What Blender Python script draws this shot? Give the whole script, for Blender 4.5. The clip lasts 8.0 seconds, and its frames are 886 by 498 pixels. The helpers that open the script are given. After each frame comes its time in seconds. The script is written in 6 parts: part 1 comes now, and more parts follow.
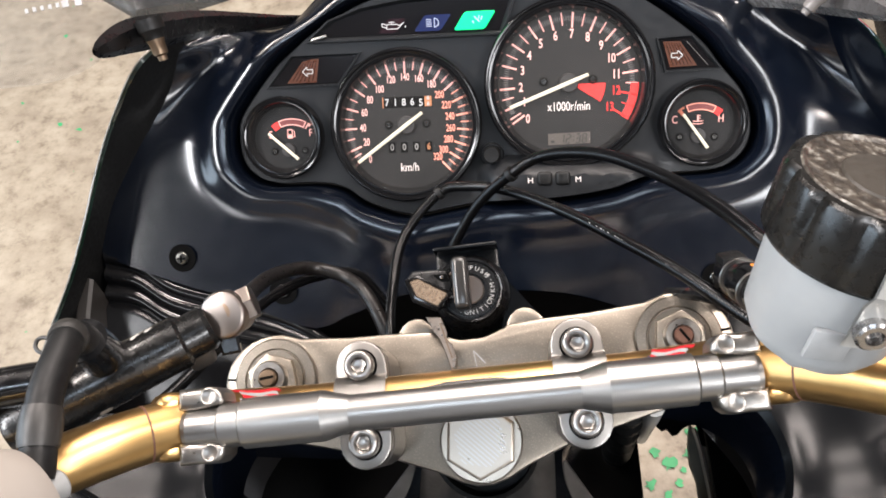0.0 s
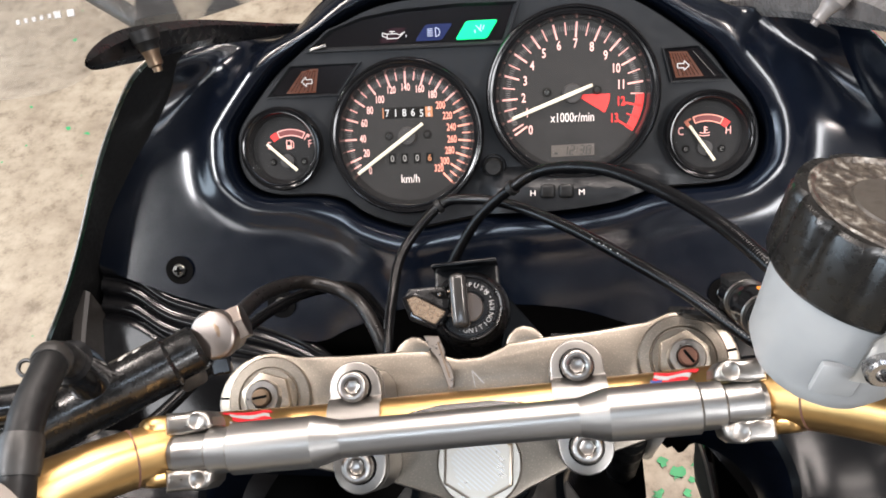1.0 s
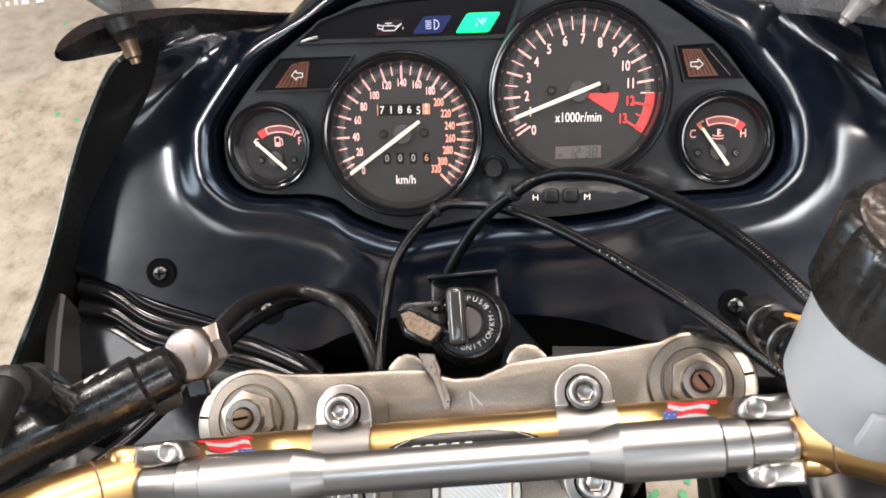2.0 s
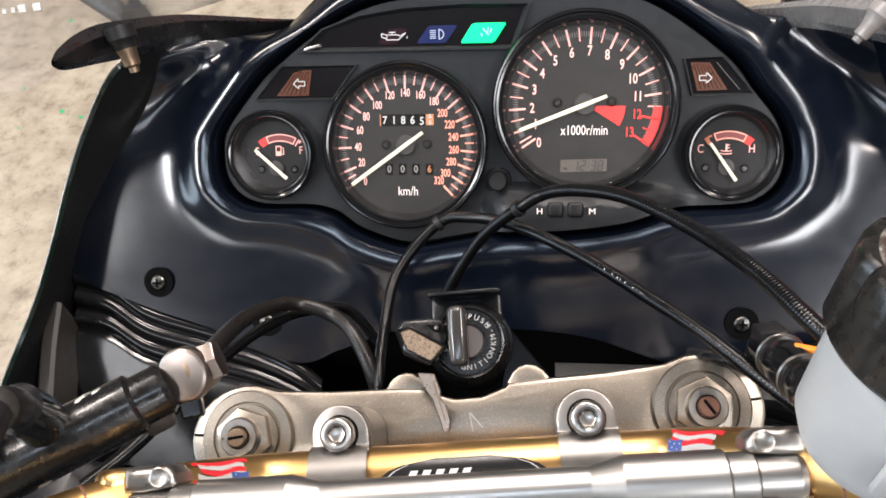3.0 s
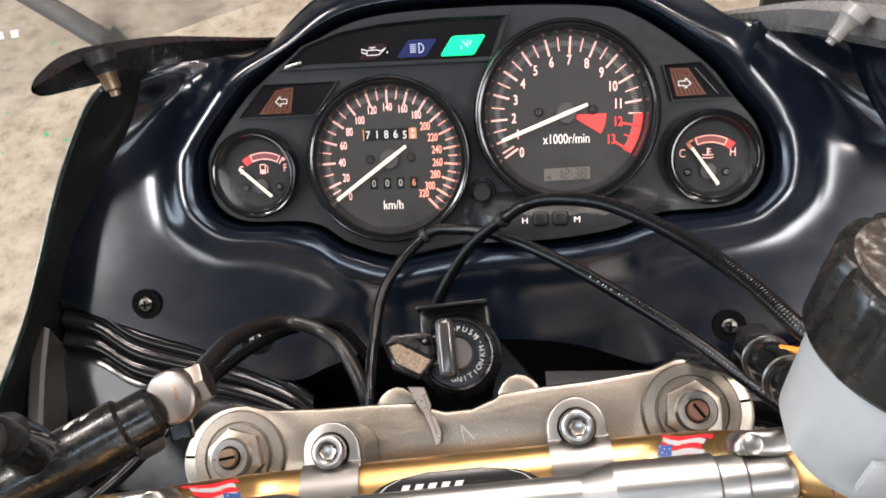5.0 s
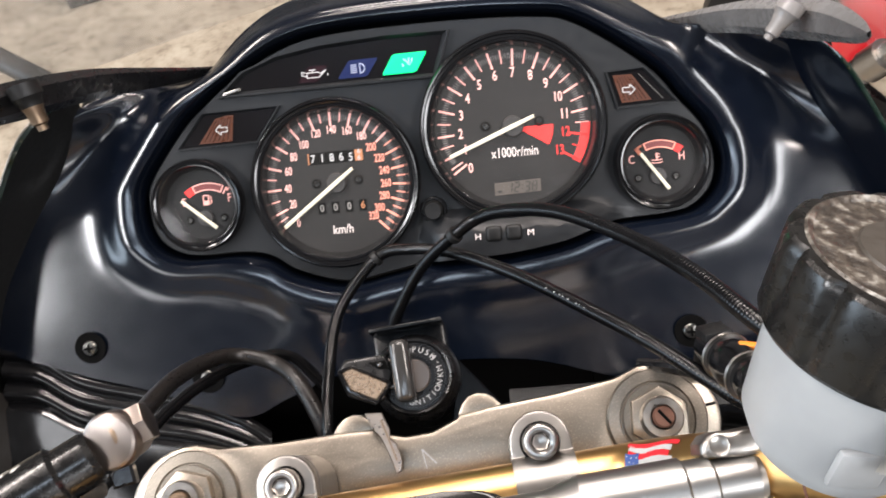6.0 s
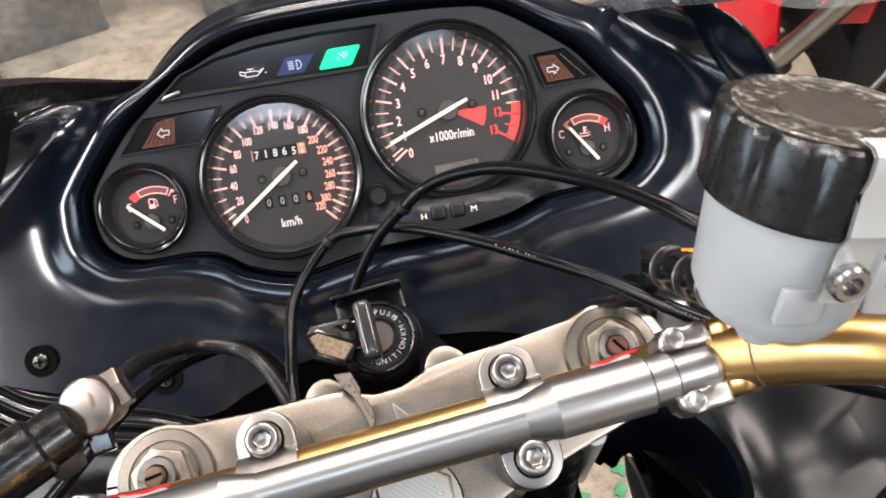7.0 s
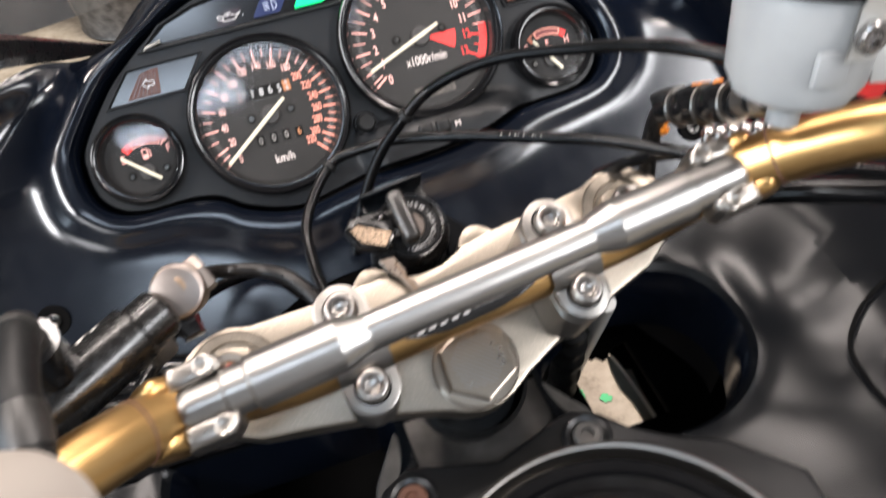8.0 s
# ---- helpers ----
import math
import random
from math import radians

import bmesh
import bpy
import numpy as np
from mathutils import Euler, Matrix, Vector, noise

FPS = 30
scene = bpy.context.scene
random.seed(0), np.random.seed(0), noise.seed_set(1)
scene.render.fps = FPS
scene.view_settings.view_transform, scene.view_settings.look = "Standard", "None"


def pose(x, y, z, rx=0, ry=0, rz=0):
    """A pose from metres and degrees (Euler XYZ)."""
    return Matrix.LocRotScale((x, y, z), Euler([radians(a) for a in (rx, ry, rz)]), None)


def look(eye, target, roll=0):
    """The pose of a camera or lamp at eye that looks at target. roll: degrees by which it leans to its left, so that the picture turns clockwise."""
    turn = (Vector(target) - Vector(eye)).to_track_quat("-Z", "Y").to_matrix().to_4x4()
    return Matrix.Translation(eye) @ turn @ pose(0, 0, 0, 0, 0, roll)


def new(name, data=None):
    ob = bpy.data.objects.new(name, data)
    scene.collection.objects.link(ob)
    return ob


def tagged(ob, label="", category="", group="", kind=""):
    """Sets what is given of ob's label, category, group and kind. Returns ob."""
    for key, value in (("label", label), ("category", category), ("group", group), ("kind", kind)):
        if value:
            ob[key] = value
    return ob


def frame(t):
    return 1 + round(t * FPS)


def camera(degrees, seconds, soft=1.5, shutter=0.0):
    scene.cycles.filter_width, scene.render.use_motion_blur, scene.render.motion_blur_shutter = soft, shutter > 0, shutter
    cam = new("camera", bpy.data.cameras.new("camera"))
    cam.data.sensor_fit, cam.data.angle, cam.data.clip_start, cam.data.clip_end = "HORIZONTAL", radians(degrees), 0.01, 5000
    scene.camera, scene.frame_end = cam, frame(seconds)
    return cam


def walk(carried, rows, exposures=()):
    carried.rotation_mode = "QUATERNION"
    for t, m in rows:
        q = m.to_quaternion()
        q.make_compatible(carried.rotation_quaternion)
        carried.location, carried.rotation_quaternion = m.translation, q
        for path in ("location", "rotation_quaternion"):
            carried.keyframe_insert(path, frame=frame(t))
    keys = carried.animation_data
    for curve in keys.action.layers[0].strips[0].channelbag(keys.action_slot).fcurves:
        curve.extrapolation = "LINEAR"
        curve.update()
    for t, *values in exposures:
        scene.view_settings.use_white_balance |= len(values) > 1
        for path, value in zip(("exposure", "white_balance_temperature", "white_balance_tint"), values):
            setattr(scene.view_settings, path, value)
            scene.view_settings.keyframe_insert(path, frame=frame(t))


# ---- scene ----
cam = camera(58.35, 8.0, soft=1.7, shutter=0.5)
PATH = [
    (0, (0.02282, -0.15549, 1.34607), (-0.08098, 0.45590, 0.56157), -8.769),
    (0.5, (0.02089, -0.15162, 1.34527), (-0.09316, 0.46456, 0.56597), -9.327),
    (1, (0.02732, -0.14391, 1.34242), (-0.08805, 0.46914, 0.56085), -9.381),
    (1.5, (0.02931, -0.13363, 1.33171), (-0.08201, 0.47274, 0.54436), -8.872),
    (2, (0.02306, -0.11941, 1.32753), (-0.08533, 0.48292, 0.53668), -8.301),
    (3.5, (0.02299, -0.10824, 1.32653), (-0.09039, 0.49317, 0.53568), -7.811),
    (4, (0.02491, -0.10887, 1.32976), (-0.08989, 0.49346, 0.53981), -8.077),
    (5.5, (0.02600, -0.10691, 1.32370), (-0.05946, 0.51597, 0.54606), -9.261),
    (6, (0.03055, -0.10566, 1.31572), (-0.02380, 0.53587, 0.55055), -8.821),
    (6.5, (0.02237, -0.12854, 1.30726), (0.02105, 0.54111, 0.56458), -7.307),
    (7, (0.01426, -0.14343, 1.30427), (0.05764, 0.53267, 0.56874), -7.132),
    (7.5, (-0.00521, -0.16135, 1.30743), (0.10665, 0.51440, 0.57884), -6.383),
    (8, (-0.05751, -0.18769, 1.29189), (0.10831, 0.46363, 0.55143), -6.773),
]
walk(cam, [(t, look(eye, target, roll)) for t, eye, target, roll in PATH])

# ---- light ----
world = bpy.data.worlds.new("workshop_air")
scene.world = world
world.use_nodes = True
world.node_tree.nodes["Background"].inputs[0].default_value = (0.75, 0.8, 0.9, 1)
world.node_tree.nodes["Background"].inputs[1].default_value = 0.02
scene.view_settings.exposure = 0.06

CEILING = 3.1
# ceiling lamps: x, y, length along x, length along y, watts
# none is seen; placed to match reflections, the two wide panels as added fill
LAMPS = [(-0.38, -1.31, 0.50, 0.16, 5.5), (0.15, 1.35, 1.2, 0.14, 49), (0.1, 0.62, 1.2, 0.12, 25), (1.4, 0.1, 0.16, 1.2, 53), (-1.4, 0.45, 0.16, 1.2, 53),
         (-0.2, 2.6, 1.2, 0.16, 48), (1.78, -1.2, 0.4, 1.4, 40), (-2.1, -0.9, 0.5, 1.5, 120), (2.05, -2.75, 1.3, 1.5, 150), (-2.3, -2.95, 1.3, 1.4, 44), (0.05, -1.07, 0.5, 0.2, 3.6)]


# ---- materials ----
def material(name, colour=(0.5, 0.5, 0.5), rough=0.5, metal=0.0, coat=0.0):
    m = bpy.data.materials.new(name)
    m.use_nodes = True
    b = m.node_tree.nodes["Principled BSDF"]
    b.inputs["Base Color"].default_value = (*colour, 1)
    b.inputs["Roughness"].default_value = rough
    b.inputs["Metallic"].default_value = metal
    b.inputs["Coat Weight"].default_value = coat
    b.inputs["Coat Roughness"].default_value = 0.06
    return m


def coords(m, scale=(1, 1, 1)):
    nt = m.node_tree
    tc, mp = nt.nodes.new("ShaderNodeTexCoord"), nt.nodes.new("ShaderNodeMapping")
    mp.inputs["Scale"].default_value = scale
    nt.links.new(tc.outputs["Object"], mp.inputs["Vector"])
    return mp.outputs["Vector"]


def noisy(m, scale, detail=5.0, stretch=(1, 1, 1), rough=0.55):
    nt = m.node_tree
    n = nt.nodes.new("ShaderNodeTexNoise")
    n.inputs["Scale"].default_value, n.inputs["Detail"].default_value, n.inputs["Roughness"].default_value = scale, detail, rough
    nt.links.new(coords(m, stretch), n.inputs["Vector"])
    return n.outputs["Fac"]


def ramp(m, fac, stops):
    r = m.node_tree.nodes.new("ShaderNodeValToRGB")
    while len(r.color_ramp.elements) < len(stops):
        r.color_ramp.elements.new(0.5)
    for e, (p, c) in zip(r.color_ramp.elements, stops):
        e.position, e.color = p, (*c, 1) if len(c) == 3 else c
    m.node_tree.links.new(fac, r.inputs["Fac"])
    return r.outputs["Color"]


def grey(v):
    return (v, v, v)


def feed(m, socket, out):
    m.node_tree.links.new(out, m.node_tree.nodes["Principled BSDF"].inputs[socket])


def mixed(m, a, b, fac, mode="MIX"):
    x = m.node_tree.nodes.new("ShaderNodeMix")
    x.data_type, x.blend_type = "RGBA", mode
    for i, v in ((0, fac), (6, a), (7, b)):
        if isinstance(v, (int, float)):
            x.inputs[i].default_value = v
        elif isinstance(v, tuple):
            x.inputs[i].default_value = (*v, 1)
        else:
            m.node_tree.links.new(v, x.inputs[i])
    return x.outputs[2]


def bumped(m, fac, strength, distance=0.001):
    b = m.node_tree.nodes.new("ShaderNodeBump")
    b.inputs["Strength"].default_value, b.inputs["Distance"].default_value = strength, distance
    m.node_tree.links.new(fac, b.inputs["Height"])
    feed(m, "Normal", b.outputs["Normal"])


def worn(name, colour, rough, metal=0.0, spread=0.1, scale=60, tint=0.15, bump=0.05, coat=0.0, stretch=(1, 1, 1), dist=0.0004):
    """A surface whose tone and gloss vary at two scales, with a fine relief."""
    m = material(name, colour, rough, metal, coat)
    big, fine = noisy(m, scale * 0.25, 4, stretch), noisy(m, scale * 4, 6, stretch)
    lo, hi = tuple(c * (1 - tint) for c in colour), tuple(min(1, c * (1 + tint)) for c in colour)
    feed(m, "Base Color", ramp(m, big, [(0.3, lo), (0.7, hi)]))
    feed(m, "Roughness", ramp(m, fine, [(0.3, grey(max(0.02, rough - spread))), (0.72, grey(min(1, rough + spread)))]))
    if bump:
        bumped(m, fine, bump, dist)
    return m


def clear(name, tint=(1, 1, 1), haze=0.0, ior=1.45, dust=(0.7, 0.68, 0.62)):
    """A thin clear sheet: see-through, with a gloss that grows at a slant, and a little dust."""
    m = bpy.data.materials.new(name)
    m.use_nodes = True
    nt = m.node_tree
    nt.nodes.clear()
    out, mix, see, gloss, fr = (nt.nodes.new("ShaderNode" + n) for n in ("OutputMaterial", "MixShader", "BsdfTransparent", "BsdfGlossy", "Fresnel"))
    see.inputs[0].default_value = (*tint, 1)
    gloss.inputs["Roughness"].default_value = 0.08
    fr.inputs["IOR"].default_value = ior
    nt.links.new(fr.outputs[0], mix.inputs[0])
    nt.links.new(see.outputs[0], mix.inputs[1])
    nt.links.new(gloss.outputs[0], mix.inputs[2])
    last = mix
    if haze:
        film_mix, film_dust = nt.nodes.new("ShaderNodeMixShader"), nt.nodes.new("ShaderNodeBsdfDiffuse")
        film_dust.inputs[0].default_value = (*dust, 1)
        n = nt.nodes.new("ShaderNodeTexNoise")
        n.inputs["Scale"].default_value = 9
        mr = nt.nodes.new("ShaderNodeMapRange")
        mr.inputs[3].default_value, mr.inputs[4].default_value = haze * 0.5, haze * 1.5
        nt.links.new(n.outputs[0], mr.inputs[0])
        nt.links.new(mr.outputs[0], film_mix.inputs[0])
        nt.links.new(mix.outputs[0], film_mix.inputs[1])
        nt.links.new(film_dust.outputs[0], film_mix.inputs[2])
        last = film_mix
    nt.links.new(last.outputs[0], out.inputs[0])
    return m


def glow(name, colour, strength):
    m = material(name, colour, 0.3)
    b = m.node_tree.nodes["Principled BSDF"]
    b.inputs["Emission Color"].default_value, b.inputs["Emission Strength"].default_value = (*colour, 1), strength
    return m


COWL = worn("gloss_black_plastic", (0.0018, 0.0030, 0.0062), 0.17, spread=0.02, scale=30, tint=0.2, bump=0.0)
COWL.node_tree.nodes["Principled BSDF"].inputs["Specular IOR Level"].default_value = 0.6
INNER = worn("satin_inner_plastic", (0.0024, 0.0029, 0.0037), 0.25, spread=0.01, scale=8, tint=0.2, bump=0.0)
INNER.node_tree.nodes["Principled BSDF"].inputs["Specular IOR Level"].default_value = 0.2
PANEL = worn("matt_black_plastic", (0.0084, 0.0092, 0.0104), 0.40, tint=0.3, spread=0.10, scale=50, bump=0.05)
SATIN = worn("satin_black_plastic", (0.004, 0.004, 0.0044), 0.3, spread=0.08, scale=50, bump=0.04)
BLACK_PAINT = worn("black_enamel", (0.004, 0.004, 0.0044), 0.2, spread=0.1, scale=60, bump=0.1, coat=0.5)
CHIPPED = worn("chipped_black_enamel", (0.004, 0.004, 0.0044), 0.27, spread=0.08, scale=60, bump=0.10, coat=0.15)
feed(CHIPPED, "Base Color", ramp(CHIPPED, noisy(CHIPPED, 110, 3, rough=0.4), [(0.0, grey(0.004)), (0.685, grey(0.004)), (0.70, (0.5, 0.48, 0.45)), (1.0, (0.6, 0.58, 0.55))]))
RUBBER = worn("black_rubber", (0.006, 0.006, 0.006), 0.5, spread=0.12, scale=90, bump=0.12)
RAIL = worn("dull_brown_grey_plastic", (0.020, 0.0175, 0.0155), 0.45, spread=0.08, scale=60, bump=0.06)
CLIP = worn("dull_grey_clip_plastic", (0.018, 0.017, 0.0155), 0.45, spread=0.08, scale=90, tint=0.25, bump=0.05)
# near-black for gaps, holes and the added sheets that stand for shade
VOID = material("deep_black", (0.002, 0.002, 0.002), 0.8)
BEZEL = worn("gloss_black_bezel", (0.004, 0.004, 0.0044), 0.15, spread=0.03, scale=50, bump=0.01)
SMALL_DIAL = worn("smoked_dial_black", (0.0042, 0.004, 0.004), 0.6, spread=0.08, scale=80, bump=0.0)
DIAL = worn("printed_dial_black", (0.0098, 0.0091, 0.0086), 0.55, spread=0.08, scale=80, bump=0.0)
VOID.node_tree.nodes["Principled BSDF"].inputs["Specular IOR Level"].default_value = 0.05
for dull in (PANEL, DIAL, SMALL_DIAL, RUBBER):
    dull.node_tree.nodes["Principled BSDF"].inputs["Specular IOR Level"].default_value = 0.28
PRINT_WHITE = material("printed_white", (0.78, 0.7, 0.66), 0.6)
PRINT_PINK = glow("backlit_pink_print", (0.82, 0.40, 0.35), 0.2)
PRINT_PALE = glow("backlit_pale_print", (0.82, 0.48, 0.43), 0.14)
PRINT_RED = material("printed_red", (0.75, 0.025, 0.02), 0.5)
PRINT_ORANGE = material("printed_orange", (0.45, 0.13, 0.07), 0.5)
PRINT_WARM = glow("backlit_orange_print", (0.85, 0.33, 0.24), 0.2)
FILL_RED = material("dim_red_print", (0.16, 0.03, 0.028), 0.5)
PRINT_DIM = material("dim_grey_print", (0.22, 0.21, 0.20), 0.6)
PRINT_BLUE = material("pale_blue_grey_print", (0.34, 0.38, 0.52), 0.5)
HUB = material("matt_grey_hub", (0.018, 0.016, 0.015), 0.5)
PRINT_FAINT = material("faint_grey_print", (0.20, 0.185, 0.18), 0.6)
PRINT_GREY = material("printed_grey", (0.45, 0.45, 0.45), 0.6)
NEEDLE = material("cream_needle_paint", (0.60, 0.56, 0.43), 0.5)
GLASS = clear("gauge_glass", haze=0.017, dust=(0.55, 0.53, 0.5))
SMALL_GLASS = clear("small_gauge_glass", haze=0.005, dust=(0.55, 0.53, 0.5))
SCREEN = clear("clear_screen_plastic", (0.93, 0.93, 0.93), haze=0.13, ior=1.2)
DRUM = material("brown_orange_drum", (0.42, 0.17, 0.07), 0.5)
STUD_PALE = material("pale_grey_plastic", (0.17, 0.155, 0.145), 0.3)
TRIM_GREY = worn("worn_grey_trim_plastic", (0.10, 0.094, 0.09), 0.28, spread=0.08, scale=60, tint=0.3, bump=0.05)
LCD = material("grey_lcd", (0.075, 0.064, 0.054), 0.35)
LCD_DARK = material("lcd_segment", (0.018, 0.016, 0.014), 0.4)
AMBER = worn("brown_amber_lens", (0.060, 0.017, 0.006), 0.3, spread=0.05, scale=80, bump=0.0)
LENS_DARK = material("dark_lens", (0.004, 0.0035, 0.004), 0.14)
LENS_BLUE = material("dark_blue_lens", (0.008, 0.013, 0.055), 0.2)
LENS_OIL = material("dark_red_lens", (0.014, 0.004, 0.006), 0.2)
GREEN_LIT = glow("lit_green_lens", (0.0, 0.62, 0.17), 1.15)
GREEN_MARK = glow("lit_pale_green", (0.25, 0.9, 0.6), 1.2)
MACHINED = worn("machined_aluminium", (0.27, 0.238, 0.198), 0.30, 1.0, spread=0.02, scale=160, tint=0.05, bump=0.0, stretch=(0.2, 1, 1))
pits = ramp(MACHINED, noisy(MACHINED, 900, 3, rough=0.5), [(0.0, (0.27, 0.238, 0.198)), (0.66, (0.27, 0.238, 0.198)), (0.76, (0.22, 0.19, 0.155)), (1.0, (0.20, 0.17, 0.14))])
scuffs = ramp(MACHINED, noisy(MACHINED, 60, 5, (0.35, 1, 1), 0.65), [(0.3, grey(0.90)), (0.7, grey(1.0))])
glints = ramp(MACHINED, noisy(MACHINED, 1500, 2, rough=0.5), [(0.30, grey(0.94)), (0.58, grey(1.0)), (0.68, grey(1.35))])
feed(MACHINED, "Base Color", mixed(MACHINED, mixed(MACHINED, pits, scuffs, 1.0, "MULTIPLY"), glints, 1.0, "MULTIPLY"))
feed(MACHINED, "Roughness", ramp(MACHINED, noisy(MACHINED, 600, 4, (0.3, 1, 1), 0.6), [(0.3, grey(0.32)), (0.7, grey(0.40))]))
bumped(MACHINED, noisy(MACHINED, 1100, 3, (0.25, 1, 1), 0.6), 0.03, 0.0003)
SILVER = worn("bead_finished_aluminium", (0.327, 0.31, 0.288), 0.34, 1.0, spread=0.07, scale=120, tint=0.08, bump=0.05)
CAST = worn("satin_cast_aluminium", (0.228, 0.217, 0.203), 0.36, 1.0, spread=0.04, scale=90, tint=0.06, bump=0.02)
TURNED = worn("turned_aluminium", (0.387, 0.377, 0.361), 0.33, 1.0, spread=0.006, scale=40, tint=0.02, bump=0.0)
GOLD = worn("gold_anodised_tube", (0.57, 0.353, 0.141), 0.32, 1.0, spread=0.035, scale=300, tint=0.05, bump=0.012)
BANJO = worn("brushed_brownish_steel", (0.21, 0.18, 0.161), 0.34, 1.0, spread=0.01, scale=60, tint=0.06, bump=0.0)
BOLT = worn("bright_bolt_steel", (0.378, 0.357, 0.335), 0.29, 1.0, spread=0.015, scale=150, tint=0.05, bump=0.0)
NUT = worn("polished_nut_steel", (0.328, 0.283, 0.234), 0.28, 1.0, spread=0.008, scale=40, tint=0.04, bump=0.0)
STEEL = worn("stainless_steel", (0.37, 0.355, 0.345), 0.26, 1.0, spread=0.05, scale=150, tint=0.08, bump=0.012)
BRASSY = worn("tarnished_brass", (0.24, 0.17, 0.115), 0.42, 1.0, spread=0.1, scale=150, tint=0.3, bump=0.1)
RUST = worn("rusty_brown_steel", (0.16, 0.075, 0.05), 0.6, 0.4, spread=0.15, scale=200, tint=0.4, bump=0.3)
GUNMETAL = worn("worn_gunmetal", (0.11, 0.107, 0.10), 0.24, 1.0, spread=0.06, scale=120, tint=0.15, bump=0.02)
COVER = worn("dark_satin_cover", (0.008, 0.008, 0.0085), 0.34, spread=0.06, scale=120, tint=0.25, bump=0.04)
CUP = material("milky_plastic", (0.58, 0.605, 0.61), 0.38)
CUP.node_tree.nodes["Principled BSDF"].inputs["Subsurface Weight"].default_value = 0.4
CUP.node_tree.nodes["Principled BSDF"].inputs["Subsurface Radius"].default_value = (0.01, 0.01, 0.01)
feed(CUP, "Base Color", ramp(CUP, noisy(CUP, 30, 4), [(0.3, (0.285, 0.292, 0.294)), (0.7, (0.35, 0.357, 0.355))]))
PALE_ALLOY = worn("pale_sheet_aluminium", (0.495, 0.495, 0.477), 0.5, 0.6, spread=0.06, scale=80, tint=0.06, bump=0.02)
CUP_AGED = worn("yellowed_milky_plastic", (0.30, 0.27, 0.24), 0.4, spread=0.05, scale=30, tint=0.1, bump=0.01)
LID = worn("dusty_black_lid", (0.006, 0.0056, 0.005), 0.3, spread=0.1, scale=90, bump=0.15)
LID_TOP = worn("dusty_lid_top", (0.02, 0.018, 0.016), 0.42, spread=0.15, scale=90, bump=0.0)
crust = noisy(LID_TOP, 330, 3, rough=0.5)
feed(LID_TOP, "Base Color", ramp(LID_TOP, crust, [(0.40, (0.022, 0.0175, 0.0135)), (0.56, (0.050, 0.041, 0.032)), (0.63, (0.12, 0.108, 0.09)), (0.72, (0.22, 0.21, 0.19))]))
bumped(LID_TOP, crust, 0.7, 0.0014)
LID_MIDDLE = worn("worn_brown_lid_middle", (0.030, 0.0255, 0.020), 0.5, spread=0.08, scale=120, tint=0.2, bump=0.08)
CABLE = worn("black_cable_sleeve", (0.003, 0.003, 0.0033), 0.20, spread=0.04, scale=120, bump=0.03)
CABLE.node_tree.nodes["Principled BSDF"].inputs["Specular IOR Level"].default_value = 0.25
HOSE = worn("black_hose", (0.007, 0.006, 0.0055), 0.34, spread=0.1, scale=120, bump=0.1)
HOSE.node_tree.nodes["Principled BSDF"].inputs["Specular IOR Level"].default_value = 0.3
DARK_GREEN = worn("dark_green_pearl_paint", (0.004, 0.014, 0.009), 0.12, spread=0.04, scale=60, bump=0.02, coat=0.7)
GREY_METAL = worn("dirty_grey_alloy", (0.1, 0.095, 0.09), 0.5, 0.6, spread=0.12, scale=140, tint=0.5, bump=0.3)
OLIVE = worn("dull_olive_metal", (0.20, 0.19, 0.155), 0.5, spread=0.1, scale=140, tint=0.3, bump=0.1)
ORANGE = worn("orange_rubber", (0.7, 0.22, 0.02), 0.4, scale=100)
RED_PAINT = worn("red_gloss_paint", (0.62, 0.012, 0.02), 0.2, spread=0.05, scale=30, bump=0.0, coat=0.5)
BLUE_PLASTIC = worn("blue_plastic", (0.02, 0.06, 0.3), 0.35, scale=40)
KEY_SMOKE = worn("smoked_key_plastic", (0.022, 0.021, 0.020), 0.2, spread=0.05, scale=90, bump=0.03, coat=0.15)
FOB = worn("fob_inlay", (0.40, 0.30, 0.215), 0.28, 0.8, spread=0.06, scale=150, tint=0.12, bump=0.02)
KEY_STEEL = worn("nickel_key", (0.3, 0.25, 0.21), 0.35, 1.0, spread=0.1, scale=200, tint=0.3, bump=0.1)
FLAG_RED = material("sticker_red", (0.48, 0.018, 0.025), 0.35)
FLAG_WHITE = material("sticker_white", (0.33, 0.325, 0.32), 0.35)
FLAG_BLUE = material("sticker_blue", (0.03, 0.06, 0.20), 0.4)
STICKER_BLACK = material("sticker_black", (0.01, 0.01, 0.01), 0.25)
WALL = worn("painted_wall", (0.21, 0.21, 0.22), 0.7, spread=0.05, scale=6, tint=0.08, bump=0.1)
CEIL = worn("dark_ceiling_paint", (0.10, 0.10, 0.105), 0.8, spread=0.05, scale=8, tint=0.05, bump=0.1)
LAMP_BODY = worn("white_lamp_housing", (0.8, 0.8, 0.8), 0.4, scale=20)
SPLASH = worn("green_paint_splash", (0.05, 0.30, 0.12), 0.6, spread=0.1, scale=60, tint=0.35, bump=0.0)
FLOOR = material("mottled_concrete", (0.42, 0.37, 0.29), 0.6)
base_tone = ramp(FLOOR, noisy(FLOOR, 7, 6, rough=0.65), [(0.3, (0.235, 0.195, 0.148)), (0.5, (0.325, 0.28, 0.215)), (0.72, (0.395, 0.35, 0.275))])
stains = ramp(FLOOR, noisy(FLOOR, 24, 8, rough=0.72), [(0.34, (0.42, 0.38, 0.35)), (0.48, (0.86, 0.85, 0.83)), (0.58, (1, 1, 1))])
